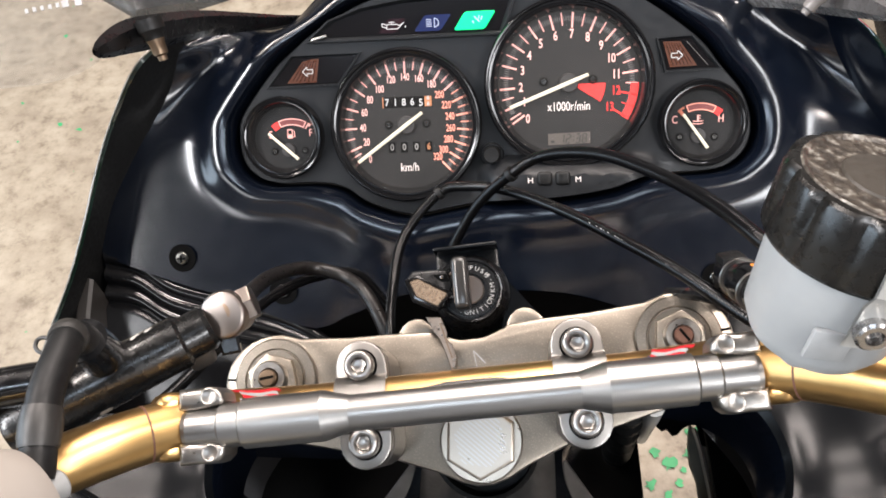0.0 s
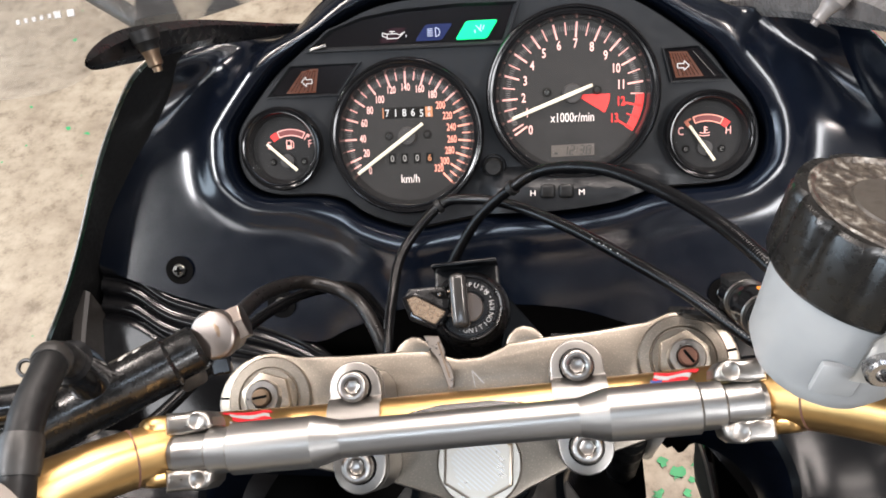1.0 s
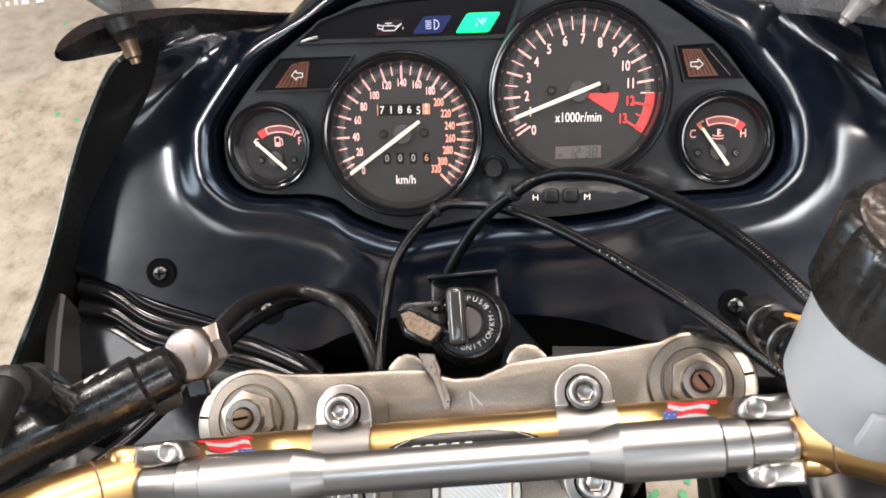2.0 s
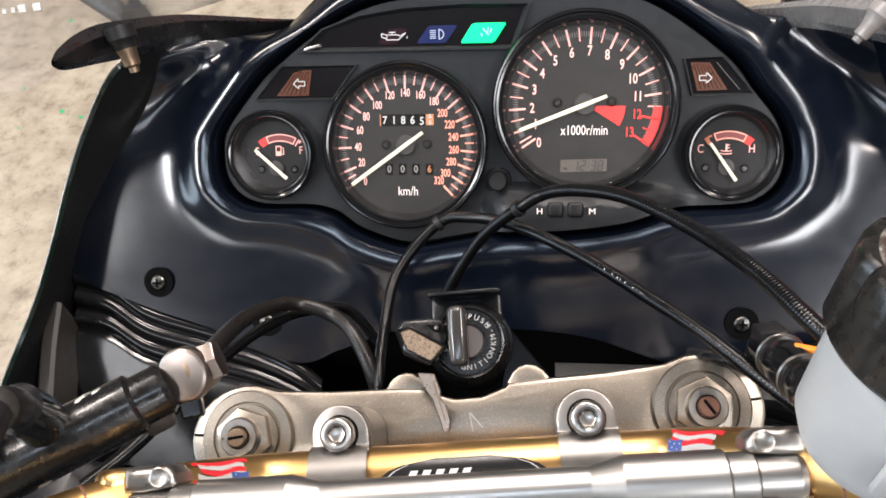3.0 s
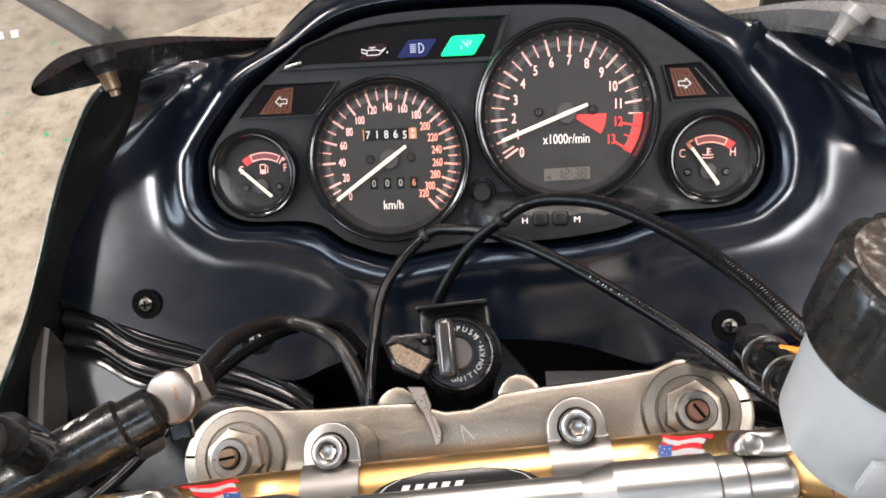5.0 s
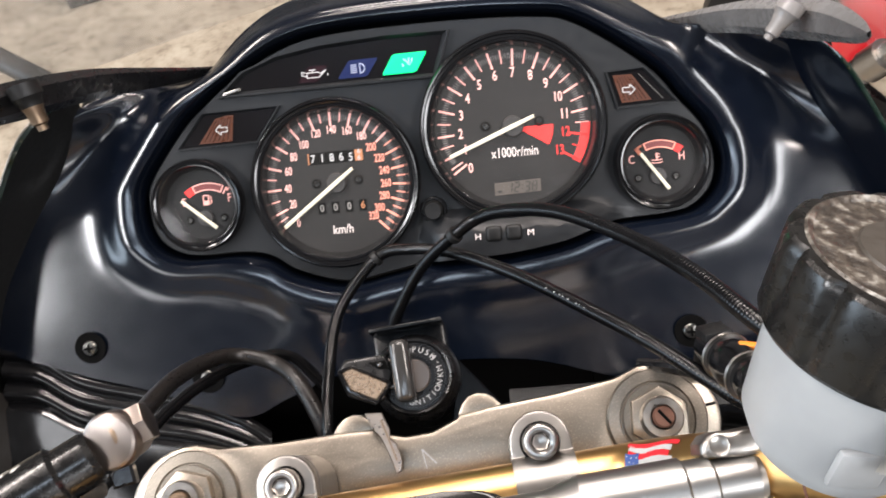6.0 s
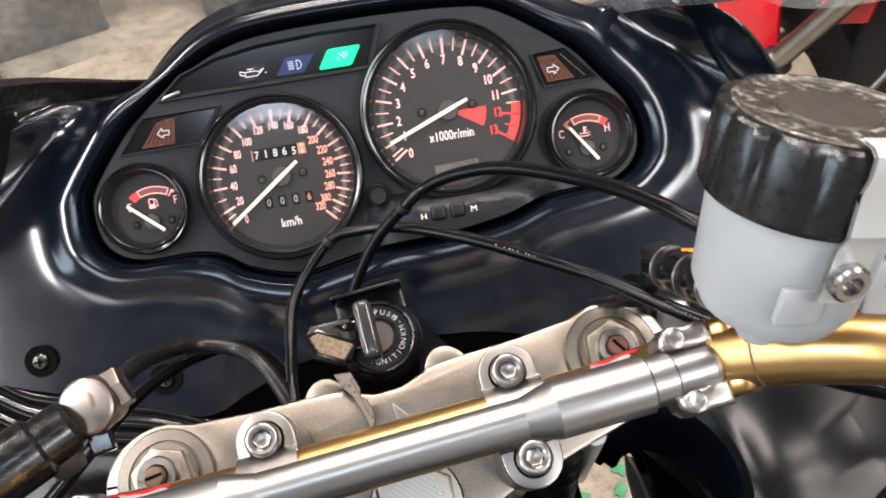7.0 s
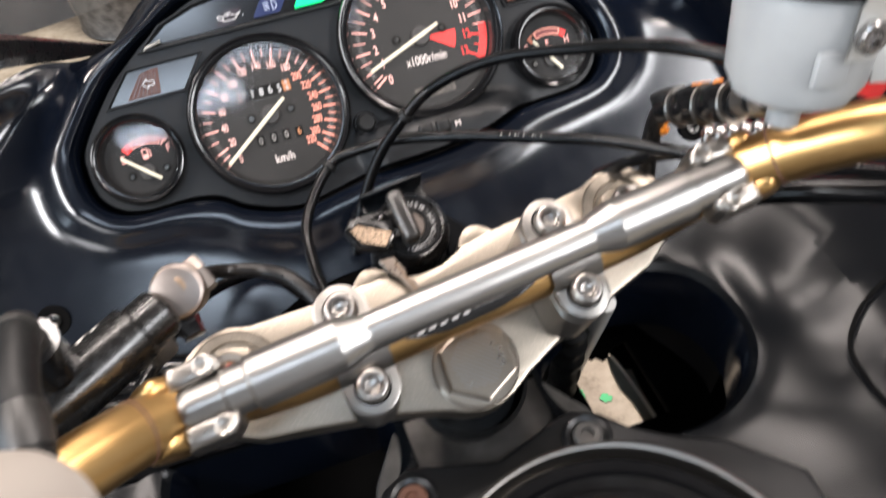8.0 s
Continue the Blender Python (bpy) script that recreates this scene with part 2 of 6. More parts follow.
dark_patch = ramp(FLOOR, noisy(FLOOR, 1.3, 3), [(0.36, (0.6, 0.57, 0.53)), (0.5, (1, 1, 1))])
tone = mixed(FLOOR, mixed(FLOOR, base_tone, stains, 0.75, "MULTIPLY"), dark_patch, 0.5, "MULTIPLY")
flecks = ramp(FLOOR, noisy(FLOOR, 34, 3, (1, 1, 1), 0.4), [(0.738, (0, 0, 0)), (0.748, (1, 1, 1))])
feed(FLOOR, "Base Color", mixed(FLOOR, tone, (0.03, 0.30, 0.11), flecks))
feed(FLOOR, "Roughness", ramp(FLOOR, noisy(FLOOR, 18, 5), [(0.3, grey(0.42)), (0.7, grey(0.75))]))
bumped(FLOOR, noisy(FLOOR, 120, 6), 0.15, 0.002)


# ---- builders ----
def part(name, bm, mat, parent=None, label="", smooth=True, sharp=32):
    """One mesh object from a bmesh in world metres, under a thing or a part."""
    me = bpy.data.meshes.new(name)
    bmesh.ops.recalc_face_normals(bm, faces=bm.faces[:])
    if smooth:
        for f in bm.faces:
            f.smooth = True
        for e in bm.edges:
            e.smooth = not (len(e.link_faces) == 2 and e.calc_face_angle(0) > radians(sharp))
    bm.to_mesh(me)
    bm.free()
    me.materials.append(mat)
    ob = new(name, me)
    if parent:
        ob.parent = parent
        ob.matrix_parent_inverse = base_of(parent).inverted()
    if label:
        tagged(ob, label)
    return ob


BASES = {}


def base_of(ob):
    return BASES.get(ob.name, Matrix())


def thing(name, at, label, category, group=""):
    ob = new(name)
    ob.empty_display_size = 0.02
    ob.location = at
    BASES[ob.name] = Matrix.Translation(at)
    return tagged(ob, label, category, group)


def single(name, bm, mat, label, category, group="", kind=""):
    return tagged(part(name, bm, mat), label, category, group, kind)


def lathe(profile, m=Matrix(), seg=48, close=False):
    """A turned form: (radius, height) pairs spun round the z axis of m."""
    bm = bmesh.new()
    rings = []
    for r, z in profile:
        if r < 1e-6:
            rings.append([bm.verts.new(m @ Vector((0, 0, z)))])
        else:
            rings.append([bm.verts.new(m @ Vector((r * math.cos(2 * math.pi * k / seg), r * math.sin(2 * math.pi * k / seg), z))) for k in range(seg)])
    pairs = list(zip(rings, rings[1:]))
    if close:
        pairs.append((rings[-1], rings[0]))
    for a, b in pairs:
        for k in range(seg):
            k2 = (k + 1) % seg
            if len(a) == 1 and len(b) == 1:
                continue
            if len(a) == 1:
                bm.faces.new((a[0], b[k], b[k2]))
            elif len(b) == 1:
                bm.faces.new((a[k], a[k2], b[0]))
            else:
                bm.faces.new((a[k], a[k2], b[k2], b[k]))
    return bm


def prism(poly, z0, z1, m=Matrix(), bevel=0.0, seg=2):
    """An upright solid over a flat outline, with rounded edges."""
    bm = bmesh.new()
    lo = [bm.verts.new((x, y, z0)) for x, y in poly]
    hi = [bm.verts.new((x, y, z1)) for x, y in poly]
    n = len(poly)
    bm.faces.new(hi)
    bm.faces.new(lo[::-1])
    for k in range(n):
        bm.faces.new((lo[k], lo[(k + 1) % n], hi[(k + 1) % n], hi[k]))
    bmesh.ops.recalc_face_normals(bm, faces=bm.faces[:])
    if bevel:
        rim = [e for e in bm.edges if len({v.co.z for v in e.verts}) == 1]
        bmesh.ops.bevel(bm, geom=rim, offset=bevel, segments=seg, profile=0.5, affect="EDGES", clamp_overlap=True)
    bm.transform(m)
    return bm


def block(size, m=Matrix(), bevel=0.001, seg=2):
    bm = bmesh.new()
    bmesh.ops.create_cube(bm, size=1.0, matrix=Matrix.Diagonal((*size, 1)))
    if bevel:
        bmesh.ops.bevel(bm, geom=bm.edges[:], offset=bevel, segments=seg, profile=0.5, affect="EDGES", clamp_overlap=True)
    bm.transform(m)
    return bm


def joined(*parts_):
    """Several bmeshes as one."""
    out = bmesh.new()
    for b in parts_:
        me = bpy.data.meshes.new("tmp")
        b.to_mesh(me)
        b.free()
        out.from_mesh(me)
        bpy.data.meshes.remove(me)
    return out


def spline(pts, sub=8, closed=False):
    """A smooth curve through the points."""
    p = [Vector(q) for q in pts]
    n = len(p)
    out = []
    for i in range(n if closed else n - 1):
        if closed:
            a, b, c, d = p[i - 1], p[i], p[(i + 1) % n], p[(i + 2) % n]
        else:
            b, c = p[i], p[i + 1]
            a = p[i - 1] if i else b * 2 - c
            d = p[i + 2] if i + 2 < n else c * 2 - b
        for k in range(sub):
            t = k / sub
            out.append(0.5 * (2 * b + (c - a) * t + (2 * a - 5 * b + 4 * c - d) * t * t + (3 * b - a - 3 * c + d) * t ** 3))
    if not closed:
        out.append(p[-1])
    return out


def sweep(path, radius, seg=16, m=Matrix(), caps=True):
    """A round tube along a path; radius: a number, or one for each point."""
    path = [m @ Vector(q) for q in path]
    n = len(path)
    radii = [radius] * n if isinstance(radius, (int, float)) else radius
    bm = bmesh.new()
    rings = []
    side = None
    for i, q in enumerate(path):
        along = (path[min(i + 1, n - 1)] - path[max(i - 1, 0)]).normalized()
        if side is None:
            side = along.orthogonal().normalized()
        side = (side - along * side.dot(along)).normalized()
        up = along.cross(side)
        rings.append([bm.verts.new(q + radii[i] * (math.cos(2 * math.pi * k / seg) * side + math.sin(2 * math.pi * k / seg) * up)) for k in range(seg)])
    for a, b in zip(rings, rings[1:]):
        for k in range(seg):
            bm.faces.new((a[k], a[(k + 1) % seg], b[(k + 1) % seg], b[k]))
    if caps:
        bm.faces.new(rings[0][::-1])
        bm.faces.new(rings[-1])
    return bm


def sheet(rows, closed=False):
    """A surface through rows of points of equal number."""
    bm = bmesh.new()
    grid = [[bm.verts.new(q) for q in row] for row in rows]
    for a, b in zip(grid, grid[1:]):
        n = len(a)
        for k in range(n if closed else n - 1):
            bm.faces.new((a[k], a[(k + 1) % n], b[(k + 1) % n], b[k]))
    return bm


def words(text, size, m, depth=0.0, align="CENTER", stretch=1.0):
    """Lettering as a flat bmesh, centred on m."""
    cu = bpy.data.curves.new("lettering", "FONT")
    cu.body, cu.size, cu.align_x, cu.align_y, cu.resolution_u = text, size, align, "CENTER", 3
    cu.offset = 0.016 * size if text[0].isdigit() else 0.0
    ob = bpy.data.objects.new("lettering", cu)
    me = bpy.data.meshes.new_from_object(ob)
    bm = bmesh.new()
    bm.from_mesh(me)
    bm.transform(m @ Matrix.Diagonal((stretch, 1, 1, 1)))
    bpy.data.objects.remove(ob)
    bpy.data.curves.remove(cu)
    bpy.data.meshes.remove(me)
    return bm


def flat(polys, m, z=0.0):
    """Thin printed shapes lying in one plane."""
    bm = bmesh.new()
    for poly in polys:
        bm.faces.new([bm.verts.new(m @ Vector((x, y, z))) for x, y in poly])
    return bm


def ring_poly(r, n, turn=0.0, cx=0.0, cy=0.0):
    return [(cx + r * math.cos(turn + 2 * math.pi * k / n), cy + r * math.sin(turn + 2 * math.pi * k / n)) for k in range(n)]


def bar_between(a, b, width):
    """A flat stroke from a to b, as a four-cornered outline."""
    a, b = Vector(a), Vector(b)
    s = (b - a).normalized()
    s = Vector((-s.y, s.x)) * width / 2
    return [tuple(a + s), tuple(a - s), tuple(b - s), tuple(b + s)]


def arc_band(r0, r1, a0, a1, n=16, cx=0.0, cy=0.0):
    """A ring piece; angles in degrees, clockwise from straight up."""
    def at(r, a):
        return (cx + r * math.sin(radians(a)), cy + r * math.cos(radians(a)))
    return [at(r0, a0 + (a1 - a0) * k / n) for k in range(n + 1)] + [at(r1, a1 + (a0 - a1) * k / n) for k in range(n + 1)]


def smooth_step(a, b, x):
    t = min(1.0, max(0.0, (x - a) / (b - a)))
    return t * t * (3 - 2 * t)


def axes(x, y, z, origin):
    m = Matrix((x, y, z)).transposed().to_4x4()
    m.translation = origin
    return m


# the tilted instrument plane: x across, y up along it, z towards the rider
DASH = axes((1, 0, 0), (0, 0.6786, 0.7345), (0, -0.7345, 0.6786), (0.0030, 0.2271, 1.0025))
# the steering head: rake 25 degrees, bars turned 5.5 degrees to the left; x across, y ahead, z up the stem
c25, s25, turn_bar = math.cos(radians(25)), math.sin(radians(25)), radians(5.5)
ahead = Vector((0, c25, s25))
STEER = axes(Vector((1, 0, 0)) * math.cos(turn_bar) + ahead * math.sin(turn_bar), ahead * math.cos(turn_bar) - Vector((1, 0, 0)) * math.sin(turn_bar), (0, -s25, c25), (0, 0.0015, 0.9967)) @ Matrix.Scale(0.966, 4)


def shift(x, y, z=0.0):
    return Matrix.Translation((x, y, z))


# ---- workshop ----
def room():
    w, d0, d1 = 4.2, -4.0, 5.2
    floor_bm = bmesh.new()
    bmesh.ops.create_grid(floor_bm, x_segments=24, y_segments=24, size=6.0)
    ground = single("floor", floor_bm, FLOOR, "mottled beige concrete workshop floor with dark stains and green paint flecks", "floor", kind="structure")
    # green paint splashes on the concrete
    rng = random.Random(5)
    for x, y, r in ((0.262, 0.408, 0.016), (0.240, 0.428, 0.010), (0.300, 0.430, 0.014), (0.228, 0.372, 0.012), (0.310, 0.468, 0.012), (0.275, 0.375, 0.008), (0.285, 0.398, 0.006), (0.255, 0.356, 0.011), (0.330, 0.440, 0.010), (0.345, 0.500, 0.013), (0.385, 0.478, 0.012)):
        blot = [(x + r * rng.uniform(0.35, 1.25) * math.cos(a), y + r * rng.uniform(0.35, 1.25) * math.sin(a)) for a in [2 * math.pi * k / 14 for k in range(14)]]
        part("paint_splash", flat([blot], Matrix(), 0.004), SPLASH, ground)
    for name, size, at in (("wall_north", (2 * w + 0.4, 0.2, CEILING), (0, d1 + 0.1, CEILING / 2)), ("wall_south", (2 * w + 0.4, 0.2, CEILING), (0, d0 - 0.1, CEILING / 2)),
                           ("wall_east", (0.2, d1 - d0, CEILING), (w + 0.1, (d0 + d1) / 2, CEILING / 2))):
        single(name, block(size, shift(*at), 0.0), WALL, "plain painted workshop wall", "wall", kind="structure")
    # the west wall, with a wide workshop window
    y0, y1, z0, z1 = -2.6, 1.2, 1.0, 2.75
    x = -w - 0.1
    west = joined(block((0.2, y0 - d0, CEILING), shift(x, (d0 + y0) / 2, CEILING / 2), 0), block((0.2, d1 - y1, CEILING), shift(x, (d1 + y1) / 2, CEILING / 2), 0),
                  block((0.2, y1 - y0, z0), shift(x, (y0 + y1) / 2, z0 / 2), 0), block((0.2, y1 - y0, CEILING - z1), shift(x, (y0 + y1) / 2, (CEILING + z1) / 2), 0))
    single("wall_west", west, WALL, "plain painted workshop wall with a wide window", "wall", kind="structure")
    win = thing("window_1", (x, (y0 + y1) / 2, z0), "wide white framed workshop window with bluish daylight", "window")
    tagged(win, kind="structure")
    for k in range(5):
        part("window_frame", block((0.08, 0.05, z1 - z0), shift(x, y0 + 0.025 + (y1 - y0 - 0.05) * k / 4, (z0 + z1) / 2), 0.004), LAMP_BODY, win)
    for z in (z0 + 0.025, z1 - 0.025):
        part("window_frame", block((0.076, y1 - y0 - 0.1, 0.046), shift(x, (y0 + y1) / 2, z), 0.004), LAMP_BODY, win)
    sky = bpy.data.lights.new("window_light", "AREA")
    sky.shape, sky.size, sky.size_y, sky.energy, sky.color = "RECTANGLE", y1 - y0, z1 - z0, 170, (0.70, 0.85, 1.0)
    ob = new("window_light", sky)
    ob.matrix_world = axes((0, 1, 0), (0, 0, 1), (1, 0, 0), (x - 0.06, (y0 + y1) / 2, (z0 + z1) / 2)) @ Matrix.Rotation(math.pi, 4, "Y")
    single("ceiling", block((2 * w + 0.4, d1 - d0 + 0.4, 0.15), shift(0, (d0 + d1) / 2, CEILING + 0.075), 0.0), CEIL, "dark grey painted workshop ceiling", "ceiling", kind="structure")
    for x, y, lx, ly, watts in LAMPS:
        lamp = thing("ceiling_lamp", (x, y, CEILING), "unseen white lamp under the workshop ceiling, placed for its light and reflections", "lamp", "ceiling lamps")
        part("housing", block((lx + 0.06, ly + 0.06, 0.05), shift(x, y, CEILING - 0.027), 0.006), LAMP_BODY, lamp)
        light = bpy.data.lights.new("strip_light", "AREA")
        light.shape, light.size, light.size_y, light.energy, light.color = "RECTANGLE", lx, ly, watts, (1.0, 0.89, 0.835)
        if abs(x) > 1.6:
            light.color = (0.93, 0.93, 0.96)
        # dim lamps set only for the bluish sheen on the dash glass
        if watts < 6:
            light.color = (0.70, 0.83, 1.0)
        ob = new("strip_light", light)
        ob.location = (x, y, CEILING - 0.06)


room()


# ---- instrument cluster ----
COCKPIT = "motorcycle cockpit"
# outline of the dash opening and of the cowl round it, point for point, on the dash plane
OPENING = [(0, 0.0748), (0.0618, 0.0722), (0.0885, 0.0655), (0.1265, 0.0385), (0.1423, 0.0192), (0.1554, 0.0025), (0.1608, -0.0148), (0.1586, -0.0307),
           (0.1482, -0.0414), (0.1341, -0.0450), (0.0963, -0.0470), (0.0722, -0.0540), (0.0397, -0.0585), (0.0, -0.0600), (-0.0273, -0.0645), (-0.0549, -0.0682), (-0.0826, -0.0600),
           (-0.0985, -0.0495), (-0.1150, -0.0456), (-0.1435, -0.0452), (-0.1580, -0.0400), (-0.1662, -0.0295), (-0.1678, -0.0140), (-0.1643, 0.0004), (-0.1435, 0.0265), (-0.1290, 0.0395), (-0.1050, 0.0560), (-0.065, 0.0720)]


def face_height(x, y):
    """Height of the dash face over the dial plane: the strip under the tachometer stands proud."""
    return -0.0006 + 0.0165 * smooth_step(-0.03, -0.046, y) * smooth_step(-0.012, 0.004, x) * smooth_step(0.11, 0.085, x)


def housing_mesh():
    rim = spline([(*p, 0) for p in OPENING], 6, True)
    bm = bmesh.new()
    centre = Vector((0, 0.004, 0))
    rows = []
    for s, drop in ((1.03, -0.05), (1.03, -0.02), (1.0, -0.0135), (1.0, -0.004), (0.997, -0.0012), (0.99, 0.0)) + tuple((k / 16, 0.0) for k in range(15, 2, -1)):
        rows.append([bm.verts.new((q.x * s, centre.y + (q.y - centre.y) * s, face_height(q.x * s, centre.y + (q.y - centre.y) * s) + drop)) for q in rim])
    for a, b in zip(rows, rows[1:]):
        n = len(a)
        for k in range(n):
            bm.faces.new((a[k], a[(k + 1) % n], b[(k + 1) % n], b[k]))
    bm.faces.new(rows[-1])
    bm.transform(DASH)
    return bm


def needle_mesh(m, angle, tip, tail, z, wide=0.0011):
    pts = [(-wide * 0.75, tail), (wide * 0.75, tail), (wide, 0), (wide * 0.85, tip), (-wide * 0.85, tip), (-wide, 0)]
    return prism(pts[::-1], z, z + 0.0009, m @ Matrix.Rotation(-radians(angle), 4, "Z"), 0.0003, 1)


def tick(a, r0, r1, w):
    s, c = math.sin(radians(a)), math.cos(radians(a))
    return bar_between((r0 * s, r0 * c), (r1 * s, r1 * c), w)


def bezel_mesh(m, r_out, r_in):
    """A stepped ring: rounded outer lip, a groove, a thin inner lip and a wall that goes down to the dial."""
    w = r_out - r_in
    return lathe([(r_out, 0.0), (r_out, 0.0066), (r_out - 0.0006, 0.0080), (r_out - w * 0.22, 0.0090), (r_out - w * 0.34, 0.0088), (r_out - w * 0.44, 0.0076), (r_out - w * 0.62, 0.0072),
                  (r_out - w * 0.72, 0.0079), (r_in + 0.0005, 0.0078), (r_in, 0.0070), (r_in - 0.0005, 0.0060), (r_in - 0.0022, 0.0012), (r_in - 0.0022, 0.0)], m, 80)


def dial_parts(gauge, m, r_in, face=None):
    part("dial_face", lathe([(r_in - 0.0016, 0.0006), (0, 0.0006)], m, 64), face or DIAL, gauge)
    g = part("glass", lathe([(r_in, 0.0066), (r_in * 0.5, 0.0070), (0, 0.0071)], m, 64), SMALL_GLASS if face else GLASS, gauge)
    g.visible_shadow = False


def dial_screw(m, gauge, r=0.0020):
    ob = part("dial_screw", lathe([(r, 0), (r, 0.0007), (r * 0.82, 0.0012), (r * 0.5, 0.0012), (r * 0.42, 0.0004), (0, 0.0004)], m, 18), GUNMETAL, gauge)
    part("screw_recess", lathe([(r * 1.4, 0.0001), (r * 1.02, 0.0002)], m, 18), VOID, ob)


def sunk_frame(outer, inner, z_out, z_in, m):
    """A bevelled frame: an outer skirt, a narrow flat rim and a slope down to a sunk window."""
    c = Vector((sum(x for x, _ in inner) / len(inner), sum(y for _, y in inner) / len(inner), 0))
    rows = [[Vector((x, y, -0.002)) for x, y in outer], [Vector((x, y, z_out)) for x, y in outer]]
    rows.append([Vector((x, y, z_out)).lerp(Vector((u, v, z_out)), 0.35) for (x, y), (u, v) in zip(outer, inner)])
    rows.append([Vector((u, v, z_in)) for u, v in inner])
    rows.append([Vector((u, v, z_in)).lerp(c + Vector((0, 0, z_in)), 0.05) - Vector((0, 0, 0.0008)) for u, v in inner])
    return sheet([[m @ q for q in row] for row in rows], True)


def grown(poly, by):
    """The outline pushed outwards by a distance."""
    n, out = len(poly), []
    area = sum(poly[k][0] * poly[(k + 1) % n][1] - poly[(k + 1) % n][0] * poly[k][1] for k in range(n))
    for k in range(n):
        a, b, c = Vector(poly[k - 1]), Vector(poly[k]), Vector(poly[(k + 1) % n])
        u, v = (b - a).normalized(), (c - b).normalized()
        t = Vector((u.y, -u.x)) + Vector((v.y, -v.x))
        t = t.normalized() / max(0.4, t.length / 2)
        out.append(tuple(b + t * (by if area > 0 else -by)))
    return out


def segment_digits(text, h, m, z):
    """Slanted seven-bar digits as on a liquid crystal display, centred on m."""
    bars = {"1": "bc", "2": "abged", "3": "abgcd", "8": "abcdefg"}
    w = h * 0.46
    ends = {"a": ((0, h), (w, h)), "b": ((w, h), (w, h / 2)), "c": ((w, h / 2), (w, 0)), "d": ((0, 0), (w, 0)), "e": ((0, 0), (0, h / 2)), "f": ((0, h / 2), (0, h)), "g": ((0, h / 2), (w, h / 2))}
    polys, x = [], 0.0
    for ch in text:
        if ch == ":":
            polys += [ring_poly(h * 0.07, 6, 0, x + w * 0.1, h * q) for q in (0.3, 0.7)]
            x += w * 0.75
            continue
        for s in bars[ch]:
            (ax, ay), (bx, by) = ends[s]
            a, b = Vector((x + ax, ay)), Vector((x + bx, by))
            d = (b - a).normalized() * h * 0.05
            polys.append(bar_between(a + d, b - d, h * 0.11))
        x += w * 1.65
    x -= w * 0.65
    return flat([[(px - x / 2 + 0.12 * py, py - h / 2) for px, py in poly] for poly in polys], m, z)


def between(table, v):
    ks = sorted(table)
    for a, b in zip(ks, ks[1:]):
        if a <= v <= b:
            return table[a] + (table[b] - table[a]) * (v - a) / (b - a)


